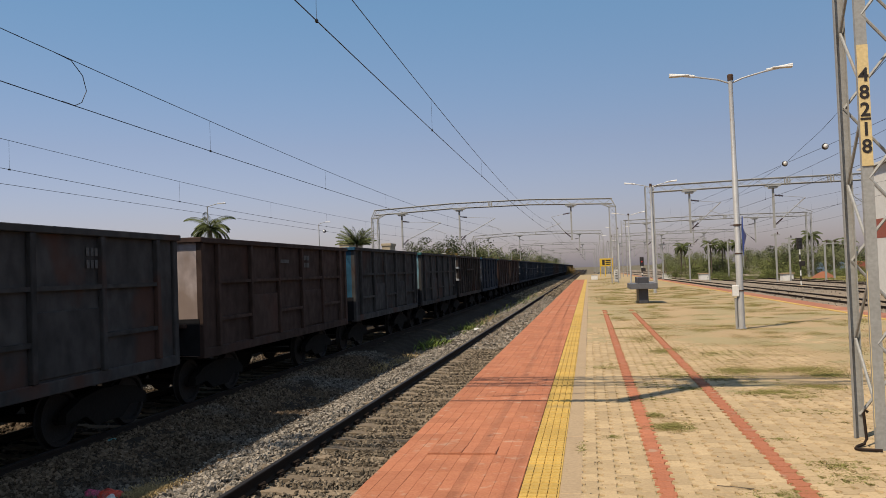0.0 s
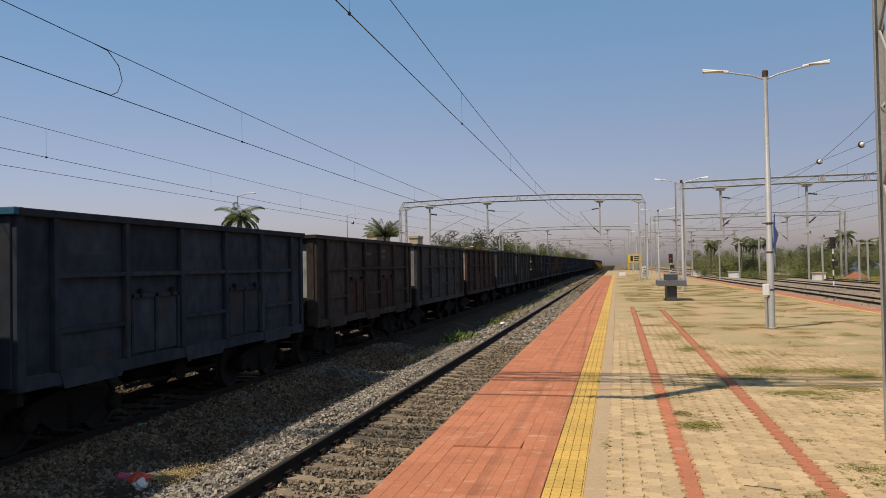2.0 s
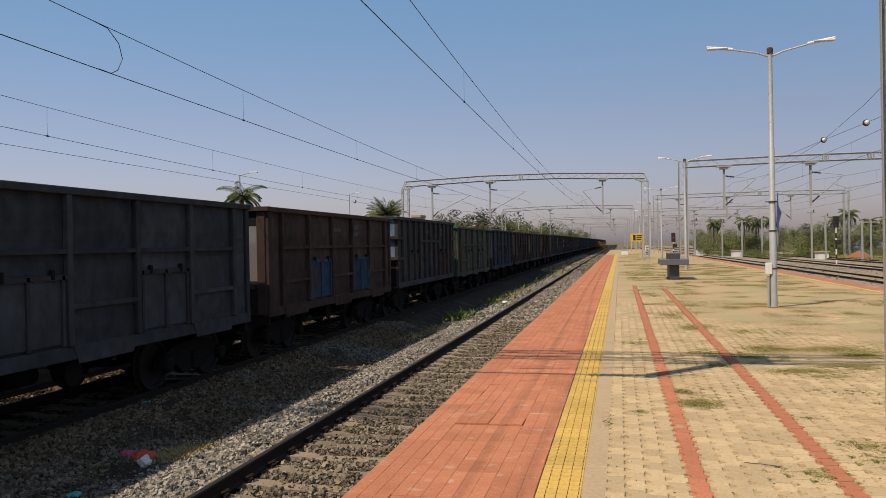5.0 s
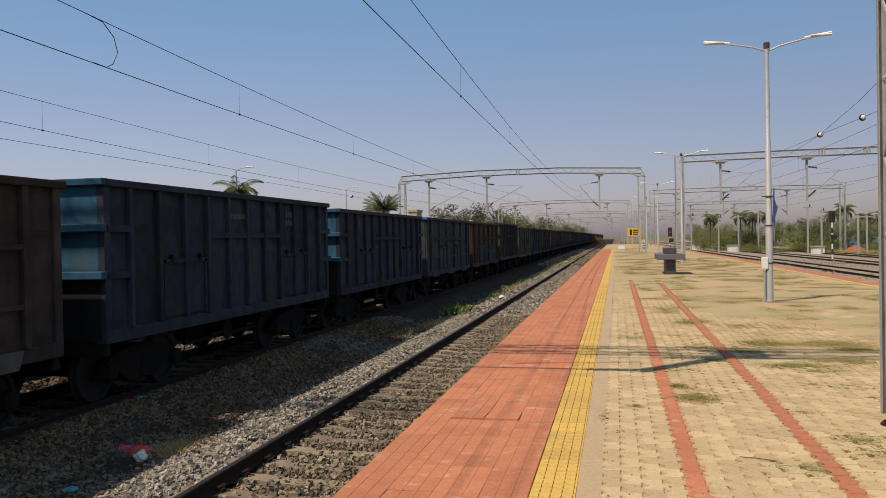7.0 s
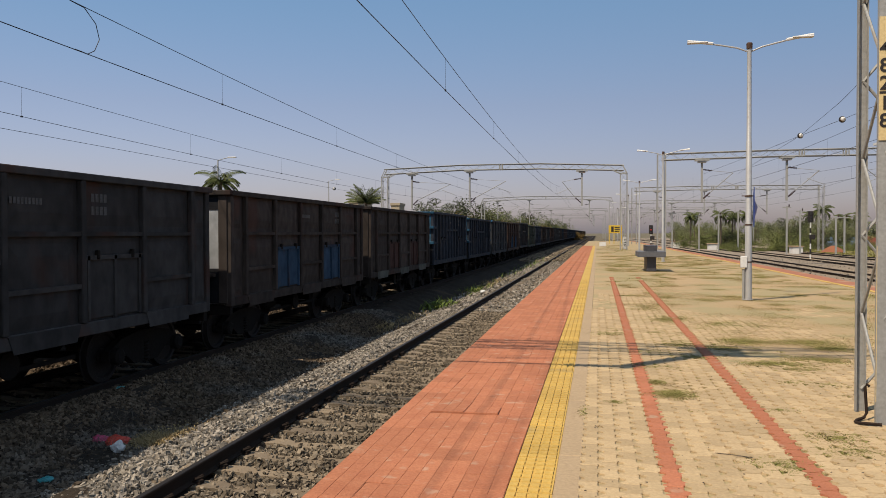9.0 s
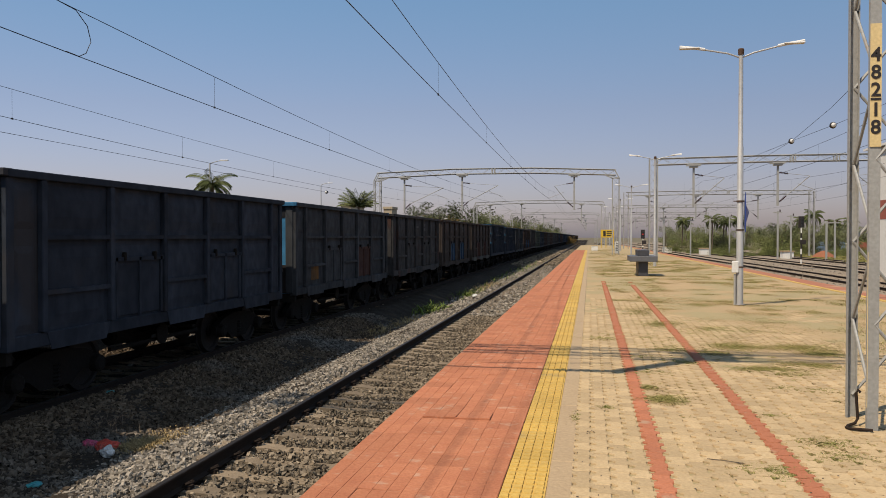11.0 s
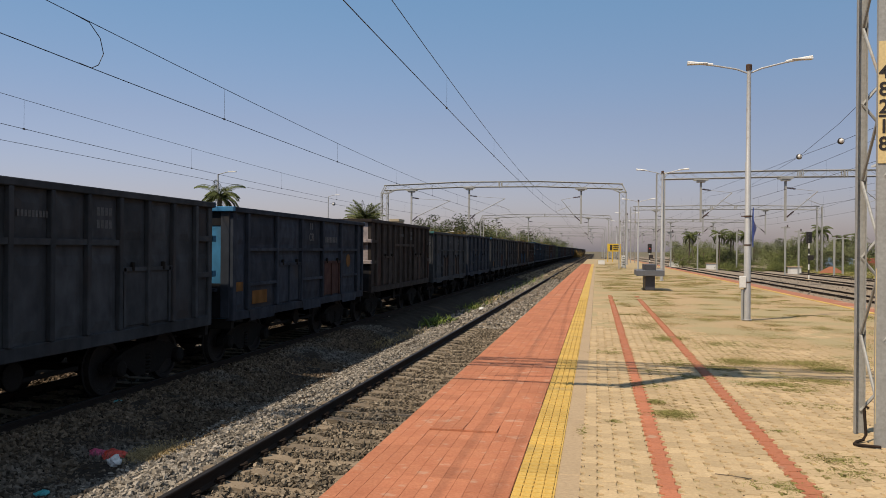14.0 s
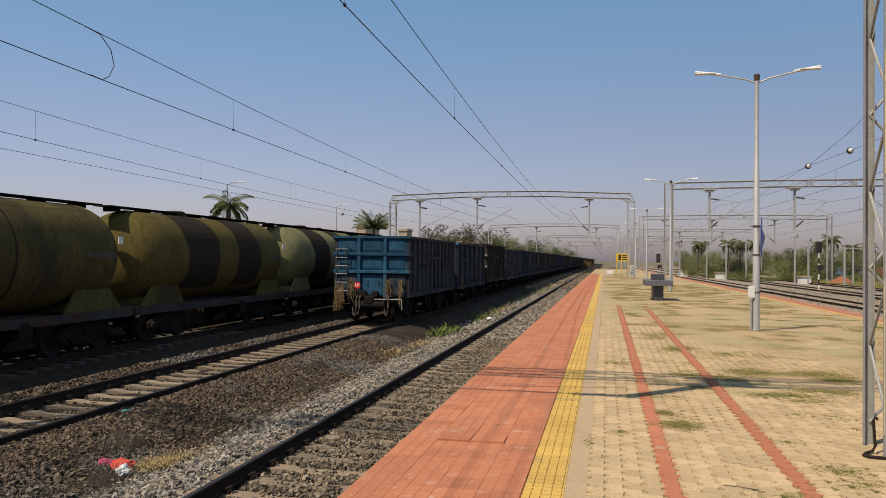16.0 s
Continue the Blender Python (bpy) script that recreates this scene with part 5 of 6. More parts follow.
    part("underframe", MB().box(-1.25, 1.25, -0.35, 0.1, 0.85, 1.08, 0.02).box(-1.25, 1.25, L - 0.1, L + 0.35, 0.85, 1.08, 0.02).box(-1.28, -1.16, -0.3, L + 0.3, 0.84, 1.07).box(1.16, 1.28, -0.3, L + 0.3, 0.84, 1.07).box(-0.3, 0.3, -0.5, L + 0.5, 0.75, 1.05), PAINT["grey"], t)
    mb = MB()
    mb.box(r * 0.985, r * 0.985 + 0.02, L - 0.62, L - 0.42, zc + 0.35, zc + 0.55)
    part("label_plate", mb, M["white"], t, "small white plate")
    mb = MB()
    for k in range(11):
        mb.box(r + 0.001, r + 0.008, L - 1.95 + k * 0.11, L - 1.88 + k * 0.11, zc - 0.02, zc + 0.09)
    part("lettering", mb, M["faded"], t)
    mb = MB()
    mb.lathe([(1.29, 0.24), (1.32, 0.26), (1.33, 0.22)], 16, "x", (0, 6.3, 0.72))
    part("brake_wheel", mb, M["under"], t)
    bogie(t, 1.6)
    bogie(t, L - 1.6)
    return t


tk = tank_wagon(20.85)
for k in (-3, -2, -1, 1, 2, 3, 4, 5):
    o = copy_thing(tk, pose(T3, 20.85 + 11.2 * k, RAIL))
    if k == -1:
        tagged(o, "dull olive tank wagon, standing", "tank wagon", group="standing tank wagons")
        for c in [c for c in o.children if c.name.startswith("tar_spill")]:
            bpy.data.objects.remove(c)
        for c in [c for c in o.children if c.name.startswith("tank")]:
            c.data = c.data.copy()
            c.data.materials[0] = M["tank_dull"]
    if k == 1:
        tagged(o, "pale grey-green tank wagon with dark spills, standing", "tank wagon", group="standing tank wagons")
        for c in o.children:
            if c.name.startswith(("tank", "saddle")):
                c.data = c.data.copy()
                c.data.materials[0] = M["tank_pale"]
# added wall, not a known one: hides sunlit ground behind the tanks
mb = MB().box(-16.4, -16.15, -60, 100, -1.5, 0.0, 0.03)
single("boundary_wall", mb, M["plaster"], "added low stained wall closing the gaps under the tank wagons", "wall", kind="structure")


# ---------- plants ----------
def cards(n, place, size, tall=1.0, up=0.3):
    """n small leaf blades: place(n) gives their middles; returns corners."""
    c = place(n)
    a = rng.normal(0, 1, (n, 3))
    a[:, 2] *= up
    a /= np.linalg.norm(a, axis=1)[:, None]
    b = np.cross(a, rng.normal(0, 1, (n, 3)))
    b /= np.linalg.norm(b, axis=1)[:, None]
    s = (size * rng.uniform(0.6, 1.4, n))[:, None]
    a, b = a * s, b * s * tall
    return np.stack([c - a, c - b * 0.55, c + a, c + b * 0.55], 1)


def leaf_mesh(name, v, mat):
    return quad_mesh(name, v, np.arange(len(v) * 4).reshape(-1, 4), mat)


def tree(name, label, h, spread, mat, n=1500, clumps=14, leaf=0.16, base=0.35, trunk=0.16):
    """A tapered trunk, limbs, and a ragged crown of small leaves in clumps."""
    t = thing(name, label, "tree")
    cs = [Vector((rng.normal(0, spread * 0.45), rng.normal(0, spread * 0.45), h * (base + (1 - base) * rng.uniform(0.12, 0.92)))) for _ in range(clumps)]
    mb = MB()
    top = Vector((rng.normal(0, 0.15), rng.normal(0, 0.15), h * 0.7))
    mb.tube([(0, 0, -0.2), (0.05, 0.03, h * 0.3), tuple(top)], trunk * 0.6, 7)
    mb.cyl((0, 0, -0.2), (0.05, 0.03, h * 0.32), trunk, 9, trunk * 0.6)
    for c in cs[::2]:
        mb.cyl((0.05, 0.03, h * rng.uniform(0.25, 0.55)), c, trunk * 0.32, 5, trunk * 0.08)
    part("trunk", mb, M["bark"], t)

    def place(k):
        pick = rng.integers(0, clumps, k)
        ctr = np.array([c[:] for c in cs])[pick]
        rad = np.array([rng.uniform(0.5, 1.1) for _ in cs])[pick] * spread * 0.42
        d = rng.normal(0, 1, (k, 3))
        d /= np.linalg.norm(d, axis=1)[:, None]
        return ctr + d * (rad * rng.uniform(0.45, 1.05, k))[:, None] * (1, 1, 0.75)
    part("crown", leaf_mesh("crown", cards(n, place, leaf, 0.9), mat), None, t)
    return t


def palm(name, h, label, fronds=24, length=2.3, low=-0.55, high=1.45, bend=0.24):
    t = thing(name, label, "palm tree")
    mb = MB().tube([(0, 0, -0.3), (0.15, 0, h * 0.35), (0.2, 0.05, h * 0.7), (0.15, 0.1, h)], 0.14, 8)
    part("trunk", mb, M["bark"], t)
    for k in range(fronds):
        a, el = k * 2.4 + rng.normal(0, 0.25), low + (high - low) * ((k + rng.uniform(0, 1)) / fronds)
        d = Vector((math.cos(a), math.sin(a), 0))
        side = Vector((-d.y, d.x, 0))
        spine, ln = [], length * rng.uniform(0.8, 1.1)
        p, e = Vector((0.15, 0.1, h)), el
        for s in range(9):
            spine.append(p.copy())
            p = p + (d * math.cos(e) + Vector((0, 0, math.sin(e)))) * (ln / 8)
            e -= bend
        vs = []
        for s in range(1, 8):
            for u in (0.0, 0.25, 0.5, 0.75):
                q = spine[s].lerp(spine[s + 1], u)
                lf = 0.62 * math.sin(math.pi * (0.15 + 0.8 * (s + u) / 8.5))
                for sg in (-1, 1):
                    tip = q + side * sg * lf * 0.62 + d * lf * 0.42 - Vector((0, 0, lf * 0.62))
                    mid = q.lerp(tip, 0.5) + d * 0.042
                    vs.append([q[:], mid[:], tip[:], (q.lerp(tip, 0.5) - d * 0.042)[:]])
        f = part("frond", leaf_mesh("frond", np.array(vs), M["palm"]), None, t)
        part("midrib", MB().tube(spine, 0.02, 4), M["palm"], f)
    return t


PROTO_TREES = [
    tree("tree", "broad green tree beyond the yard", 5.0, 3.2, M["leaf"], 4300, 30, 0.11, 0.12),
    tree("tree", "green tree beyond the tracks, paled by painted haze", 6.0, 2.8, M["leaf_far"], 4300, 28, 0.11, 0.15),
    tree("bush", "dry brown scrub beside the line", 3.4, 3.4, M["leaf_dry"], 5600, 34, 0.08, 0.04, 0.06),
    tree("bush", "low green scrub beside the line", 2.6, 3.0, M["leaf"], 3400, 26, 0.09, 0.02, 0.06),
    tree("tree", "green tree far along the line, paled by painted haze", 5.5, 3.0, M["leaf_far"], 2300, 26, 0.115, 0.08),
    tree("bush", "brown scrub far along the line", 3.4, 3.4, M["leaf_dry"], 3600, 30, 0.105, 0.02, 0.06),
    tree("tree", "dense dark-green tree beyond the yard", 5.2, 3.4, M["leaf_deep"], 5600, 34, 0.105, 0.06),
]
PALM = palm("palm_tree", 7.2, "coconut palm with drooping green fronds")
PALM.matrix_basis = pose(-30.4, 60, -1.3)


def plant(k, x, y, s=1.0, z=-1.4):
    m_ = pose(x, y, z, 0, 0, rng.uniform(0, 360)) @ Matrix.Diagonal((s, s, s, 1))
    o = copy_thing(PROTO_TREES[k], Matrix())
    o.matrix_basis = m_
    return o


PROTO_TREES[0].matrix_basis = pose(34.0, 150, -1.4)
PROTO_TREES[1].matrix_basis = pose(-30.5, 172, -1.4)
PROTO_TREES[2].matrix_basis = pose(-32, 150, -1.4)
PROTO_TREES[3].matrix_basis = pose(26, 118, -1.4)
PROTO_TREES[4].matrix_basis = pose(-31, 300, -1.4)
PROTO_TREES[5].matrix_basis = pose(-27, 235, -1.4)
PROTO_TREES[6].matrix_basis = pose(29.3, 128, -1.4)
YOUNG = palm("palm_tree", 6.2, "young palm with stiff upright fronds", 30, 2.8, 0.45, 1.52, 0.13)
YOUNG.matrix_basis = pose(-26.8, 90, -1.0, 0, 0, 70)
for x, y, s in ((33.9, 131, 0.88), (37.6, 133, 0.72), (19.0, 131, 0.80), (21.4, 134, 0.74), (30, 170, 0.9), (45, 150, 0.8), (22, 190, 0.95), (47, 190, 0.95), (16.5, 150, 0.8), (26.5, 165, 0.9)):
    o = copy_thing(PALM, Matrix())
    o.matrix_basis = pose(x, y, -1.4, 0, 0, x * 40) @ Matrix.Diagonal((s, s, s, 1))
# the wood behind the yard
for k in range(40):
    y = rng.uniform(122, 180)
    plant((0, 1, 3, 0, 6, 1)[k % 6], y * rng.uniform(0.10, 0.36), y, rng.uniform(0.50, 0.88))
for k in range(28):
    y = rng.uniform(185, 330)
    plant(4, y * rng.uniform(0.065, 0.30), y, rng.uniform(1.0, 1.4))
for k in range(30):
    y = rng.uniform(114, 138)
    plant(3, y * rng.uniform(0.12, 0.36), y, rng.uniform(0.35, 0.65))
# scrub and trees behind the goods train
for k in range(26):
    u = rng.uniform(0, 1)
    y = 120 + 130 * u
    plant((2, 2, 3, 2, 1)[k % 5], -y * rng.uniform(0.135, 0.215), y, rng.uniform(0.95, 1.3) + 0.4 * u)
for k in range(44):
    y = rng.uniform(260, 520)
    plant((4, 5, 4)[k % 3], -y * rng.uniform(0.025, 0.14), y, rng.uniform(0.8, 1.4))
for k in range(56):
    f = rng.uniform(0.045, 0.20)
    y = max(rng.uniform(185, 250), 17 / f)
    plant((5, 5, 4, 5, 6, 5)[k % 6], -y * f, y, rng.uniform(0.75, 1.05) * (3.0 + 0.12 * f * y) / 3.4)
plant(6, -27, 165, 1.2)
for x, y, k, c in ((-34.5, 150, 1.5, 2), (-33.0, 158, 1.6, 3), (-31.5, 150, 1.35, 2), (-36.0, 165, 1.7, 2), (-29.5, 160, 1.5, 2)):
    plant(c, x, y, k)
plant(1, -33, 70, 1.15)
plant(0, -30.5, 62, 1.1)

# ---------- far structures ----------
def street_lamp(x, y, h, s):
    t = thing("street_lamp", "thin grey street lamp with one arm", "street lamp", pose(x, y, -1.35), group="street lamps")
    part("pole", MB().lathe([(0, 0.09), (h, 0.05)], 10, "z"), M["galv"], t, smooth=True)
    part("arm", MB().tube([(0, 0, h), (s * 0.6, 0, h + 0.15), (s * 1.0, 0, h + 0.22)], 0.03, 6), M["galv"], t)
    part("lamp_head", MB().box(min(s * 0.9, s * 1.6), max(s * 0.9, s * 1.6), -0.1, 0.1, h + 0.18, h + 0.27, 0.02), M["white"], t)


street_lamp(-30.4, 60, 9.0, 1)
street_lamp(-34.9, 100, 9.9, 1)
for y in (150, 185, 220, 255):
    street_lamp(-0.19 * y, y, 6.3, 1)


def house(name, x0, x1, y0, y1, h, label, wall, storeys, bays, band=None, slope=0.0):
    t = thing(name, label, "building", pose(x0, y0, -1.42))
    w, d = x1 - x0, y1 - y0
    part("wall", MB().box(0, w, 0, d, 0, h, 0.03), wall, t)
    if slope:
        mb = MB().face_set([(-0.3, -0.4, h), (w + 0.3, -0.4, h + slope), (w + 0.3, d + 0.3, h + slope), (-0.3, d + 0.3, h),
                            (-0.3, -0.4, h + 0.15), (w + 0.3, -0.4, h + slope + 0.15), (w + 0.3, d + 0.3, h + slope + 0.15), (-0.3, d + 0.3, h + 0.15)],
                           [(0, 1, 2, 3), (4, 5, 6, 7), (0, 1, 5, 4), (1, 2, 6, 5), (2, 3, 7, 6), (3, 0, 4, 7)])
        mb.face_set([(0, 0, h), (w, 0, h), (w, 0, h + slope)], [(0, 1, 2)])
        part("roof", mb, wall, t)
    else:
        part("parapet", MB().box(-0.15, w + 0.15, -0.15, d + 0.15, h, h + 0.5, 0.03), wall, t)
    if band:
        z0, z1 = band
        part("painted_band", MB().box(-0.012, w + 0.012, -0.012, d, z0, z1), M["brick"], t, "brick-red painted band")
    for s in range(storeys):
        for b in range(bays):
            xx, zz = w * (b + 0.5) / bays, h * (s + 0.35) / storeys
            f = part("window", MB().box(xx - 0.55, xx + 0.55, -0.05, 0.05, zz, zz + 1.2, 0.01), M["kerb"], t)
            part("pane", MB().box(xx - 0.46, xx + 0.46, -0.07, -0.055, zz + 0.08, zz + 1.12), M["dark"], f)
    return t


house("shed", 19.45, 33.0, 38.0, 60.8, 9.2, "white-painted yard building with a brick-red band", M["white"], 1, 3, (4.3, 5.6), 1.2)
house("house", -39.6, -37.9, 150, 154, 8.5, "plain beige house rising above the scrub", M["beige"], 2, 1)
house("house", -50.8, -48.7, 158, 168, 9.4, "plain beige house rising above the scrub", M["beige"], 2, 1)
for x, y, w, h in ((24.2, 105, 1.25, 1.25), (17.0, 125, 1.3, 1.3), (13.0, 140, 1.4, 1.4)):
    t = thing("relay_hut", "small white trackside relay hut", "hut", pose(x, y, -1.4), group="relay huts")
    part("wall", MB().box(-w / 2, w / 2, -0.8, 0.8, 0, h, 0.02), M["white"], t)
    part("roof", MB().box(-w / 2 - 0.12, w / 2 + 0.12, -0.92, 0.92, h, h + 0.12, 0.02), M["kerb"], t)
    part("door", MB().box(-0.35, 0.35, -0.84, -0.8, 0.05, h - 0.2), M["white"], t)
mb = MB().lathe([(0, 2.6), (0.35, 2.0), (0.8, 1.1), (1.1, 0.3)], 14, "z")
single("soil_mound", mb, M["mound"], "heap of red soil beside the yard", "soil heap", pose(29.3, 108, -1.1) @ Matrix.Diagonal((0.7, 0.7, 0.95, 1)))
for k, (x, y, c) in enumerate(((36.5, 138, "coach"), (43.0, 139, "brick"), (48.5, 140, "coach"))):
    t = thing("parked_truck", ("blue-grey" if c == "coach" else "dull red") + " covered truck parked beyond the yard", "truck", pose(x, y, -1.4), group="parked trucks")
    part("body", MB().box(0, 3.9, -1.0, 1.0, 0.7, 2.3, 0.06), M[c], t)
    part("cab", MB().box(4.0, 5.2, -0.95, 0.95, 0.6, 2.1, 0.12), M["white"], t)
    part("windscreen", MB().box(4.3, 5.1, -0.97, -0.94, 1.4, 1.95), M["dark"], t)
    for wx in (0.8, 2.2, 4.6):
        part("wheel", MB().cyl((wx, -1.02, 0.45), (wx, -0.75, 0.45), 0.45, 14), M["under"], t)
    part("chassis", MB().box(0.1, 5.0, -0.8, 0.8, 0.45, 0.7), M["under"], t)
for x, y, h in ((26.6, 97, 4.9), (29.2, 103, 5.0), (24.2, 103, 5.8), (22.0, 100, 6.2), (16.0, 112, 5.6), (14.2, 118, 5.6), (20.0, 121, 6.2), (10.5, 118, 6.0)):
    t = thing("yard_mast", "thin galvanised mast with a short crossarm", "mast", pose(x, y, -1.4), group="yard masts")
    part("post", MB().box(-0.09, 0.09, -0.09, 0.09, 0, h), M["galv"], t)
    part("crossarm", MB().box(-0.5, 0.5, -0.05, 0.05, h - 0.25, h - 0.13), M["galv"], t)
    part("insulator", MB().cyl((0.25, 0, h - 0.13), (0.25, 0, h + 0.15), 0.07, 8), M["insul"], t)

# ---------- litter and weeds by the track ----------


def crumpled(name, label, x, y, z, r, mat, flat=0.5, category="litter"):
    bm = bmesh.new()
    bmesh.ops.create_icosphere(bm, subdivisions=3, radius=r)
    for v in bm.verts:
        k = 1 + 0.45 * noise.noise(v.co * (3.2 / r) * 0.35 + Vector((x * 7, y * 3, 0))) + 0.25 * noise.noise(v.co * (8 / r) * 0.3)
        v.co = Vector((v.co.x * k, v.co.y * k, v.co.z * k * flat))
    me = bpy.data.meshes.new(name)
    bm.to_mesh(me)
    bm.free()
    me.materials.append(mat)
    ob = new(name, me)
    ob.matrix_basis = pose(x, y, z)
    return tagged(ob, label, category, group="litter beside the track")


crumpled("plastic_bag", "crumpled magenta plastic bag on the ballast", -6.60, 9.58, -1.13, 0.13, M["pink"], 0.6)
crumpled("plastic_bag", "crumpled red plastic bag on the ballast", -6.36, 9.56, -1.13, 0.17, M["orange"], 0.5)
crumpled("plastic_wrapper", "crumpled white plastic wrapper on the ballast", -6.10, 9.22, -1.10, 0.085, M["paper"], 1.0)
crumpled("plastic_wrapper", "scrap of white plastic on the ballast", -6.50, 8.95, -1.17, 0.07, M["paper"], 0.2)
crumpled("plastic_wrapper", "teal plastic scrap on the ballast", -6.18, 7.95, -1.14, 0.075, M["teal"], 0.6)
crumpled("plastic_wrapper", "teal plastic scrap beside the rail", -7.95, 12.1, -0.95, 0.10, M["teal"], 0.3)
crumpled("plastic_wrapper", "scrap of white plastic on the ballast", -5.1, 35.6, -1.0, 0.13, M["paper"], 0.6)
crumpled("plastic_wrapper", "pale torn plastic strip on the ballast", -6.02, 11.5, -1.19, 0.06, M["paper"], 0.2)
crumpled("plastic_wrapper", "pale torn plastic strip on the ballast", -5.60, 12.0, -1.14, 0.09, M["paper"], 0.12)
mb = MB().tube([(2.25, 5.95, 0.008), (2.35, 5.98, 0.012), (2.48, 5.95, 0.008)], 0.012, 5)
single("paper_scrap", mb, M["paper"], "twisted white paper scrap on the pavers", "litter")
mb = MB().tube([(0.88, 6.24, 0.006), (0.99, 6.20, 0.010), (1.13, 6.16, 0.006)], 0.003, 5)
single("twig", mb, M["bark"], "thin dry twig on the pavers", "twig")


def tuft(n, x, y, sx, sy, z, h, blade=0.012, flat=1.0):
    """Upright blades: corners of n slim quads."""
    px, py_ = rng.normal(x, sx, n), rng.normal(y, sy, n)
    a = rng.uniform(0, 6.28, n)
    lean = rng.uniform(0.3, 1.6, n) * flat
    hh = h * rng.uniform(0.5, 1.3, n)
    base = np.stack([px, py_, np.full(n, z)], -1)
    d = np.stack([np.cos(a), np.sin(a), np.zeros(n)], -1)
    s = np.stack([-np.sin(a), np.cos(a), np.zeros(n)], -1) * blade
    tip = base + d * (hh * lean)[:, None] + np.stack([0 * hh, 0 * hh, hh], -1)
    mid = base + d * (hh * lean * 0.35)[:, None] + np.stack([0 * hh, 0 * hh, hh * 0.6], -1)
    return np.stack([base - s * 0.6, mid - s, tip, mid + s], 1)


# thin grass on the platform
green, dry = [], []
SPOTS = [(0.16, 7.98, 0.045, 0.05, 190), (0.65, 9.15, 0.05, 0.07, 330), (0.79, 8.49, 0.11, 0.10, 650), (1.16, 9.12, 0.22, 0.28, 800), (1.18, 12.5, 0.20, 0.24, 900),
         (0.65, 10.23, 0.13, 0.10, 700), (1.20, 11.05, 0.15, 0.10, 520), (0.77, 11.45, 0.2, 0.12, 420), (2.26, 10.64, 0.20, 0.12, 800), (2.42, 10.31, 0.16, 0.10, 500),
         (2.84, 11.08, 0.2, 0.14, 600), (2.16, 12.8, 0.2, 0.2, 600), (2.42, 15.05, 0.25, 0.3, 700), (1.71, 7.9, 0.07, 0.05, 220), (1.33, 6.02, 0.12, 0.10, 620),
         (1.93, 6.94, 0.15, 0.12, 560), (1.87, 6.48, 0.14, 0.10, 520), (3.12, 12.82, 0.2, 0.2, 500), (1.74, 12.02, 0.12, 0.10, 420), (1.37, 15.95, 0.2, 0.3, 500),
         (0.11, 13.41, 0.15, 0.12, 320), (3.31, 12.22, 0.15, 0.12, 400), (2.15, 9.38, 0.1, 0.08, 200), (2.50, 9.29, 0.1, 0.08, 260), (-0.13, 7.5, 0.02, 0.12, 90)]
PLACED = len(SPOTS)
for k in range(300):
    y = 12.5 + 47 * rng.uniform(0, 1) ** 1.15
    SPOTS.append((rng.uniform(0.5, redge(y) - 1.3), y, rng.uniform(0.08, 0.36), rng.uniform(0.10, 0.40), 240))
for k in range(70):
    SPOTS.append((rng.uniform(0.0, 3.6), rng.uniform(5, 14), rng.uniform(0.02, 0.05), rng.uniform(0.02, 0.05), 26))
for k in range(26):
    y = rng.uniform(40, 110)
    SPOTS.append((rng.uniform(0.2, 3.0), y, 0.5, 1.8, 240))
for k, (x, y, sx, sy, n) in enumerate(SPOTS):
    f = rng.uniform(0.35, 0.75) if k < PLACED else rng.uniform(0.10, 0.55)
    n = int(n * (2.3 if k < PLACED else 1.0))
    if k == 3:
        f = 0.08
    green.append(tuft(int(2.0 * n * f), x, y, sx, sy, -0.010, 0.012, 0.0020 + 0.00026 * y, 2.2))
    dry.append(tuft(int(2.0 * n * (1 - f)), x + rng.normal(0, 0.05), y, sx * 1.3, sy * 1.3, -0.010, 0.009, 0.0020 + 0.00026 * y, 2.5))
tagged(new("short_grass", leaf_mesh("short_grass", np.concatenate(green), M["grass"])), "patches of short green grass between the pavers", "grass", kind="stuff")
tagged(new("dry_grass", leaf_mesh("dry_grass", np.concatenate(dry), M["straw"])), "patches of dry straw-coloured grass on the platform", "grass", kind="stuff")
# weeds between the tracks
weed, straw = [], []
for x, y, sx, sy, n, h in ((-5.95, 28.6, 0.25, 0.5, 260, 0.28), (-5.8, 30.0, 0.3, 0.6, 200, 0.25), (-5.75, 37.5, 0.3, 1.6, 420, 0.22), (-5.6, 42, 0.25, 2.2, 320, 0.2), (-5.6, 52, 0.4, 3, 320, 0.25), (-5.5, 64, 0.4, 4, 360, 0.3),
                        (-5.2, 75, 0.5, 8, 500, 0.35)):
    n = int(n * (0.26 if y < 40 else 0.14))
    weed.append(tuft(n, x, y, sx, sy, -1.2, h * 1.3, 0.022))
    weed.append(cards(n, lambda k: np.stack([rng.normal(x, sx, k), rng.normal(y, sy, k), -1.18 + rng.uniform(0.05, h, k)], -1), 0.045))
for x, y, sx, sy, n, h in ((-5.8, 10.1, 0.2, 0.3, 500, 0.02), (-6.05, 25.5, 0.2, 0.9, 260, 0.12), (-6.2, 23, 0.2, 0.7, 200, 0.12), (-5.4, 43, 0.4, 3, 300, 0.25)):
    straw.append(tuft(n, x, y, sx, sy, -1.17 if y > 12 else -1.12, h, 0.01))
dead = np.concatenate([tuft(170, -6.85, 10.0, 0.17, 0.2, -1.18, 0.30, 0.0035), tuft(120, -6.50, 9.35, 0.12, 0.10, -1.18, 0.17, 0.003)])
tagged(new("dead_stalks", leaf_mesh("dead_stalks", dead, M["bark"])), "dead dark stalks among the litter", "weeds", kind="stuff")
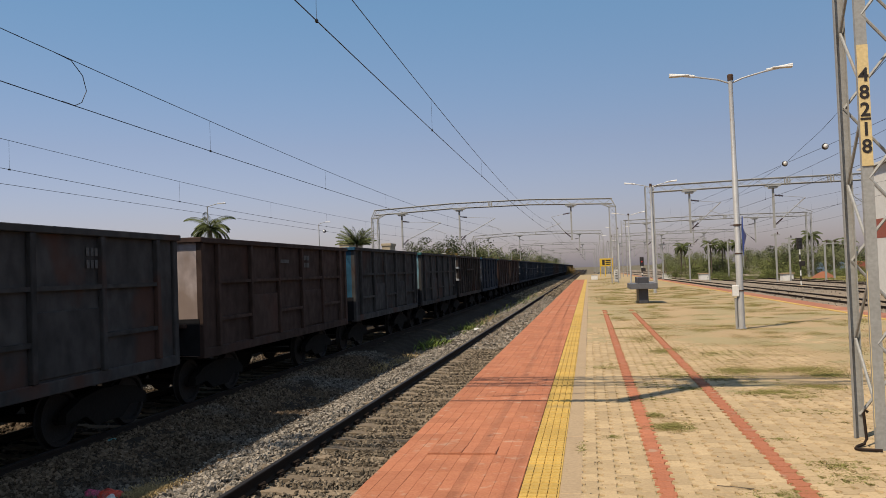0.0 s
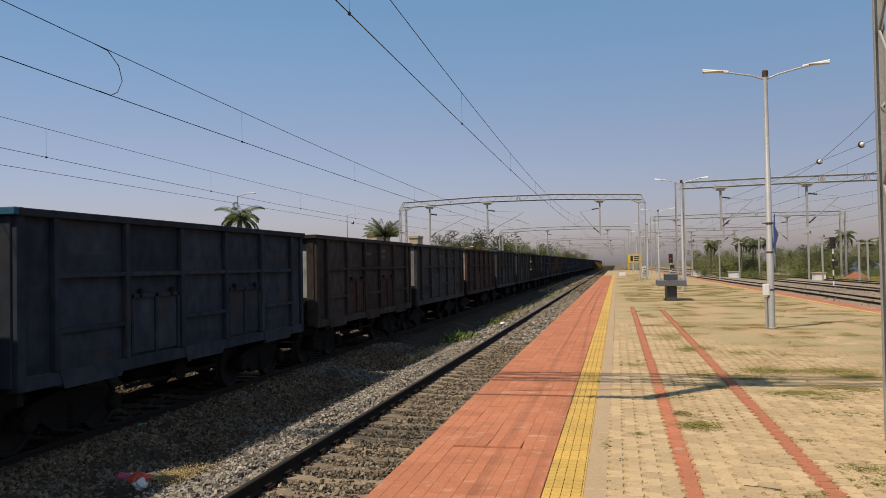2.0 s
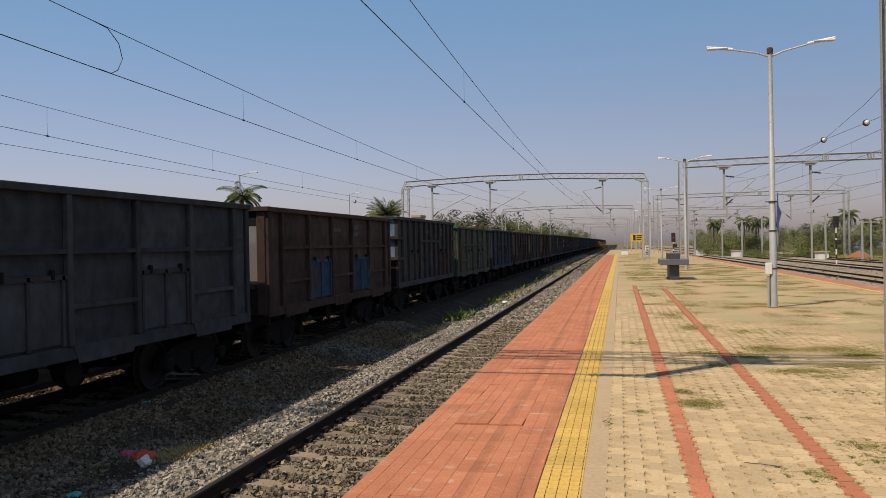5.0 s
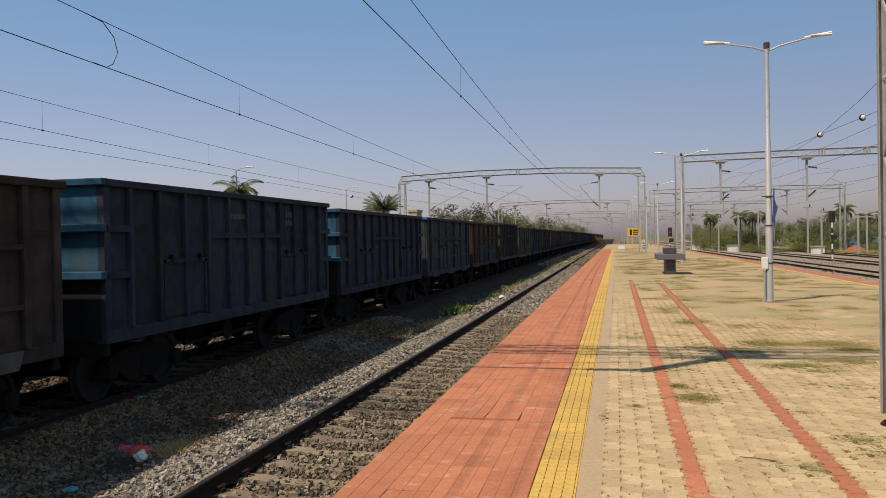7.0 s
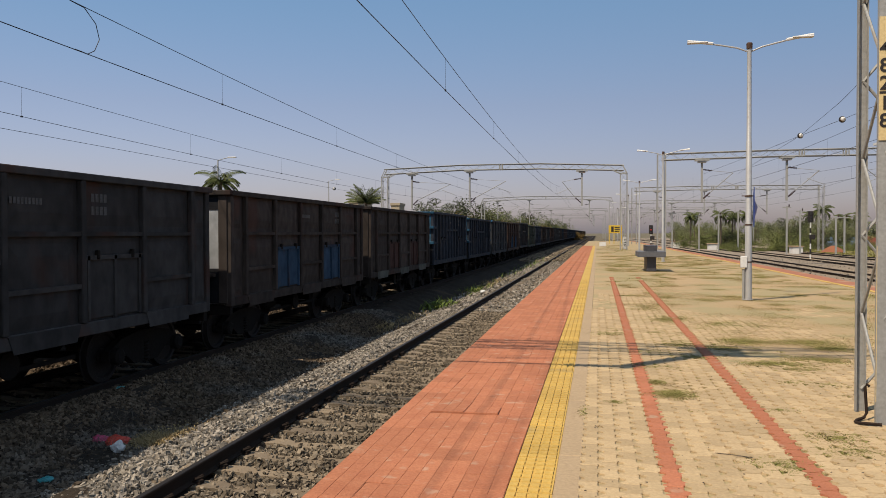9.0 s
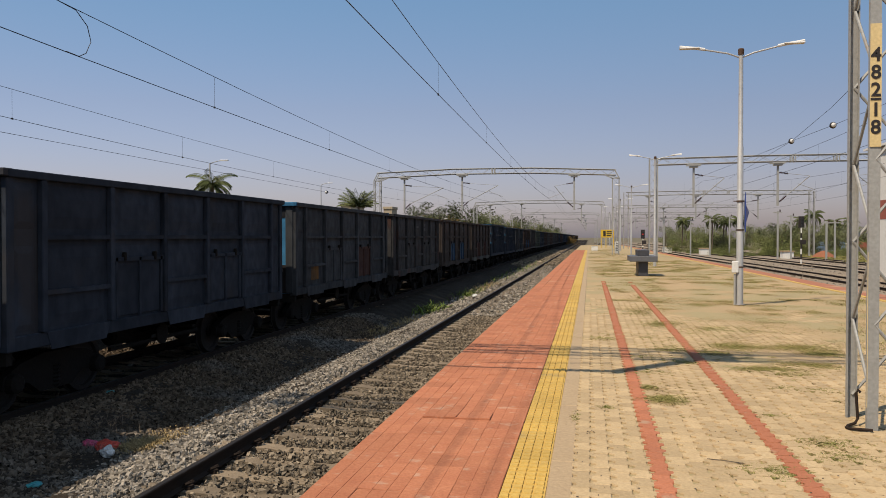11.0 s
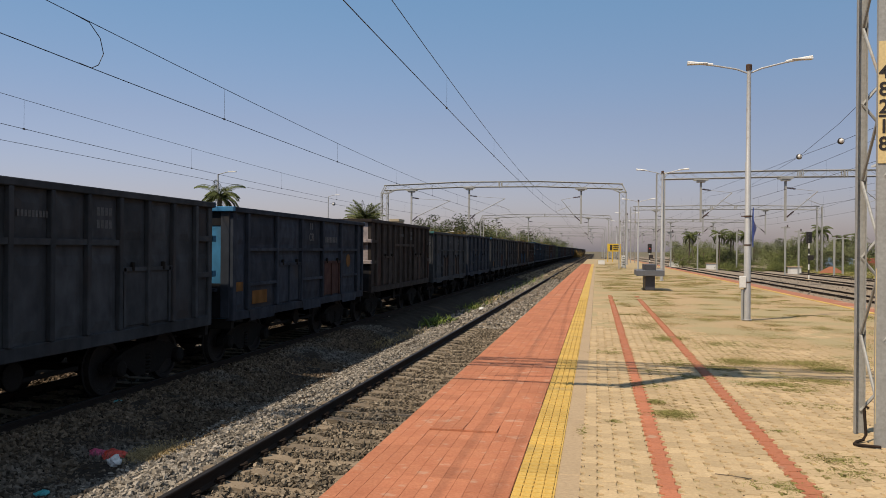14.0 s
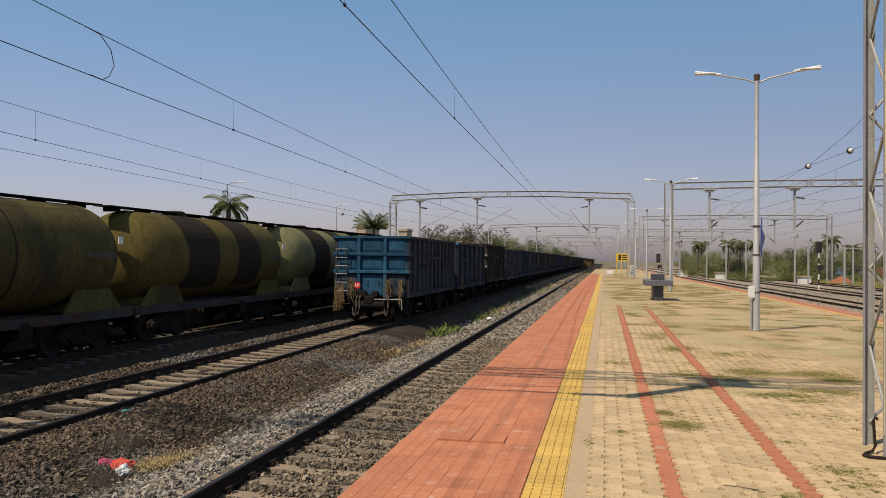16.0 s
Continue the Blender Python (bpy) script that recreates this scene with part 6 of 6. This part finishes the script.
straw.append(tuft(2600, -5.92, 9.75, 0.13, 0.20, -1.12, 0.035, 0.004))
verge = []
for k in range(170):
    y = rng.uniform(88, 135)
    verge.append(tuft(90, y * rng.uniform(0.14, 0.37), y, 0.9, 1.6, -1.42, 0.35, 0.07))
for k in range(150):
    y = rng.uniform(84, 128)
    verge.append(tuft(70, rng.uniform(27.5, 46), y, 0.9, 1.4, -0.98, 0.16, 0.05))
tagged(new("verge_grass", leaf_mesh("verge_grass", np.concatenate(verge), M["grass"])), "rough yellow-green grass beyond the yard", "grass", kind="stuff")
tagged(new("green_weeds", leaf_mesh("green_weeds", np.concatenate(weed), M["weed"])), "green weeds growing between the tracks", "weeds", kind="stuff")
tagged(new("dry_weeds", leaf_mesh("dry_weeds", np.concatenate(straw), M["straw"])), "dry straw and stalks on the ballast", "weeds", kind="stuff")

mb = MB()
for k in range(170):
    y = 4.8 + 10 * rng.uniform(0, 1) ** 1.4
    x, r, a = rng.uniform(-0.1, 0.36 * y), rng.uniform(0.003, 0.0075), rng.uniform(0, 3)
    mb.bar((x - r * math.cos(a), y - r * math.sin(a), 0.002), (x + r * math.cos(a), y + r * math.sin(a), 0.002), 1.1 * r, 0.7 * r)
single("crumb_litter", mb, M["bark"], "small dark crumbs of earth and leaves on the paving", "litter", kind="stuff")

# ---------- paving pieces ----------


def slab(x0, x1, y0, y1, z0, z1, c):
    """A block with a sloped rim and no underside."""
    return ([(x0, y0, z0), (x1, y0, z0), (x1, y1, z0), (x0, y1, z0), (x0 + c, y0 + c, z1), (x1 - c, y0 + c, z1), (x1 - c, y1 - c, z1), (x0 + c, y1 - c, z1)],
            [(4, 5, 6, 7), (0, 1, 5, 4), (1, 2, 6, 5), (2, 3, 7, 6), (3, 0, 4, 7)])


def red_tile_mesh():
    mb = MB()
    mb.box(-0.157, 0.157, -0.1498, 0.1498, -0.03, -0.0024)
    for k in range(3):
        cuts = (-0.1485, 0.0, 0.1485) if k != 1 else (-0.1485, -0.075, 0.075, 0.1485)
        for a, b in zip(cuts, cuts[1:]):
            mb.face_set(*slab(-0.1555 + 0.1037 * k, -0.0529 + 0.1037 * k, a + 0.0004, b - 0.0004, -0.0025, 0.0, 0.0012))
    return mb.mesh("tile", M["red_piece"])


def yellow_tile_mesh():
    mb = MB()
    mb.box(-0.147, 0.147, -0.148, 0.148, -0.03, -0.011)
    for i in range(4):
        for j in range(3):
            mb.face_set(*slab(-0.144 + 0.0725 * i, -0.083 + 0.0725 * i, -0.144 + 0.098 * j, -0.066 + 0.098 * j, -0.012, 0.0, 0.004))
    return mb.mesh("tactile_tile", M["yellow_piece"])


def zigzag(w, l):
    """The wavy outline of an interlocking paver."""
    s, q = 0.018, l / 8
    right = [(w / 2 - s, -l / 2), (w / 2 - s, -l / 2 + q), (w / 2 + s, -l / 2 + 2 * q), (w / 2 + s, -l / 2 + 4 * q), (w / 2 - s, -l / 2 + 5 * q), (w / 2 - s, l / 2)]
    left = [(x - w, y) for x, y in reversed(right)]
    return right + left


PW, PL = 0.139, 0.196


def paver_outline(inset):
    return zigzag(PW - 2 * inset, PL - 2 * inset)


def paver_mesh(mat):
    a, b = paver_outline(0.0045), paver_outline(0.009)
    n = len(a)
    mb = MB().face_set([(x, y, -0.016) for x, y in a] + [(x, y, -0.006) for x, y in a] + [(x, y, 0) for x, y in b],
                       [tuple(range(2 * n, 3 * n))] + [(k * n + i, k * n + (i + 1) % n, (k + 1) * n + (i + 1) % n, (k + 1) * n + i) for k in (0, 1) for i in range(n)])
    return mb.mesh("paver", mat)


RED_T, YEL_T, TAN_P, RED_P = red_tile_mesh(), yellow_tile_mesh(), paver_mesh(M["tan_piece"]), paver_mesh(M["red_line"])
ROW0 = 4.5
rest_red, rest_yel = MB(), MB()
for r in range(-90, 330):
    y = ROW0 + 0.15 + 0.3 * r
    for c in range(4):
        x = EDGE + 0.157 + 0.3145 * c
        odd = (r, c) in ((9, 2), (9, 1))
        if 0 <= r < 72:
            part("tile", RED_T, None, platform, at=pose(x, y, rng.normal(0, 0.0012) + (0.011 if odd else 0), rng.normal(0, 0.18) - (2.0 if odd else 0), rng.normal(0, 0.18) - (1.0 if odd else 0), rng.normal(0, 0.15)))
        else:
            rest_red.face_set(*slab(x - 0.156, x + 0.156, y - 0.149, y + 0.149, -0.02, rng.normal(0, 0.001), 0.004))
    x = -0.43
    if 0 <= r < 80:
        part("tactile_tile", YEL_T, None, platform, at=pose(x, y, rng.normal(0.001, 0.001), rng.normal(0, 0.15), rng.normal(0, 0.15), rng.normal(0, 0.2)))
    else:
        rest_yel.face_set(*slab(x - 0.148, x + 0.148, y - 0.148, y + 0.148, -0.02, 0.0, 0.004))
tagged(part("tiles_beyond", rest_red, M["red"], platform, "red tiles running on along the edge"), kind="stuff")
tagged(part("tactile_beyond", rest_yel, M["yellow"], platform, "yellow tactile tiles running on"), kind="stuff")


def buried(x, y):
    """How deep blown sand lies over a paver."""
    f = noise.noise((x * 0.55 + 3, y * 0.4, 0)) * 0.5 + noise.noise((x * 1.9, y * 1.6, 4)) * 0.3
    return max(0.0, (f + 0.02 + 0.10 * (x - 1.5) + 0.045 * (y - 9.5)) * 0.03)


out = paver_outline(0.0045), paver_outline(0.009)
rest = {"tan": ([], []), "red": ([], [])}
for c in range(0, 36):
    x = -0.11 + PW / 2 + PW * c
    red = c in (4, 11)
    for r in range(-60, 150):
        y = ROW0 + PL * r + (PL / 2 if c % 2 else 0)
        if x > redge(y) - 1.1 or (y > 20 and x > 3.5):
            continue
        if y > 4 and x > 0.364 * (y + 1.2):  # beyond what lies ahead of the mast
            continue
        dip = 0 if red and y < 27 + 5 * rng.uniform(0, 1) else buried(x, y)
        if dip > 0.014:
            continue
        m_ = pose(x, y, rng.normal(0, 0.0012) - dip, rng.normal(0, 0.25), rng.normal(0, 0.35), rng.normal(0, 0.5))
        if c < 8 and 0 <= r < 37:
            part("paver", RED_P if red else TAN_P, None, platform, at=m_)
            continue
        vs, fs = rest["red" if red else "tan"]
        n = len(vs)
        k = len(out[0])
        vs += [(m_ @ Vector((px, qy, -0.014)))[:] for px, qy in out[0]] + [(m_ @ Vector((px, qy, 0)))[:] for px, qy in out[1]]
        fs += [tuple(range(n + k, n + 2 * k))] + [(n + i, n + (i + 1) % k, n + k + (i + 1) % k, n + k + i) for i in range(k)]
for key, (vs, fs) in rest.items():
    me = bpy.data.meshes.new("pavers_" + key)
    me.from_pydata(vs, [], fs)
    me.materials.append(M["red_line"] if key == "red" else M[key])
    o = part("pavers_beyond", me, None, platform, {"tan": "sandy interlocking pavers", "red": "red pavers of the guide lines"}[key])
    tagged(o, kind="stuff")


def train_y(t):
    """Where the rear of the last wagon is, along the track."""
    s = t - 14.5
    ease = min(max((t - 12.5) / 2.0, 0.0), 1.0)  # a slight pull at the end
    drift = np.interp(t, (0.0, 2.0, 4.0, 6.3, 8.5, 10.5, 12.0, 13.0), (0.0, -0.16, -0.30, -0.05, 0.10, 0.0, -0.12, 0.0))
    pull = np.interp(t, (0.0, 0.5, 1.0, 1.5, 2.0, 2.5, 3.0, 3.5, 4.0, 6.0, 6.5, 7.0, 7.5, 8.0, 8.5, 10.5, 11.5, 12.0, 12.5, 13.0, 13.5, 14.0, 14.5),
                     (0.0, 0.12, -0.12, 0.02, -0.22, 0.04, -0.12, 0.0, -0.08, 0.1, 0.13, 0.0, 0.25, 0.12, 0.28, 0.14, 0.17, -0.10, 0.10, -0.06, 0.22, -0.18, 0.0))  # the wagons run in and out on their couplings
    return 11.254 + 12.472 * s - 0.0161 * s * s + 0.34 * ease * ease * (3 - 2 * ease) + float(drift) + float(pull)


def motions():
    for n, w in enumerate(WAGONS):
        walk(w, [(t, pose(T2, train_y(t) + PITCH * n, RAIL)) for t in (k / 2 for k in range(33))])
    rows = [(k / 30, train_y(k / 30) / 0.455) for k in range(481)]
    for b in (o for o in WAGONS[0].children if o.name.startswith("bogie")):
        for w in (o for o in b.children if o.name.startswith("wheelset")):
            p = w.matrix_basis.translation.copy()
            walk(w, [(t, pose(p.x, p.y, p.z, -math.degrees(a), 0, 0)) for t, a in rows])


motions()
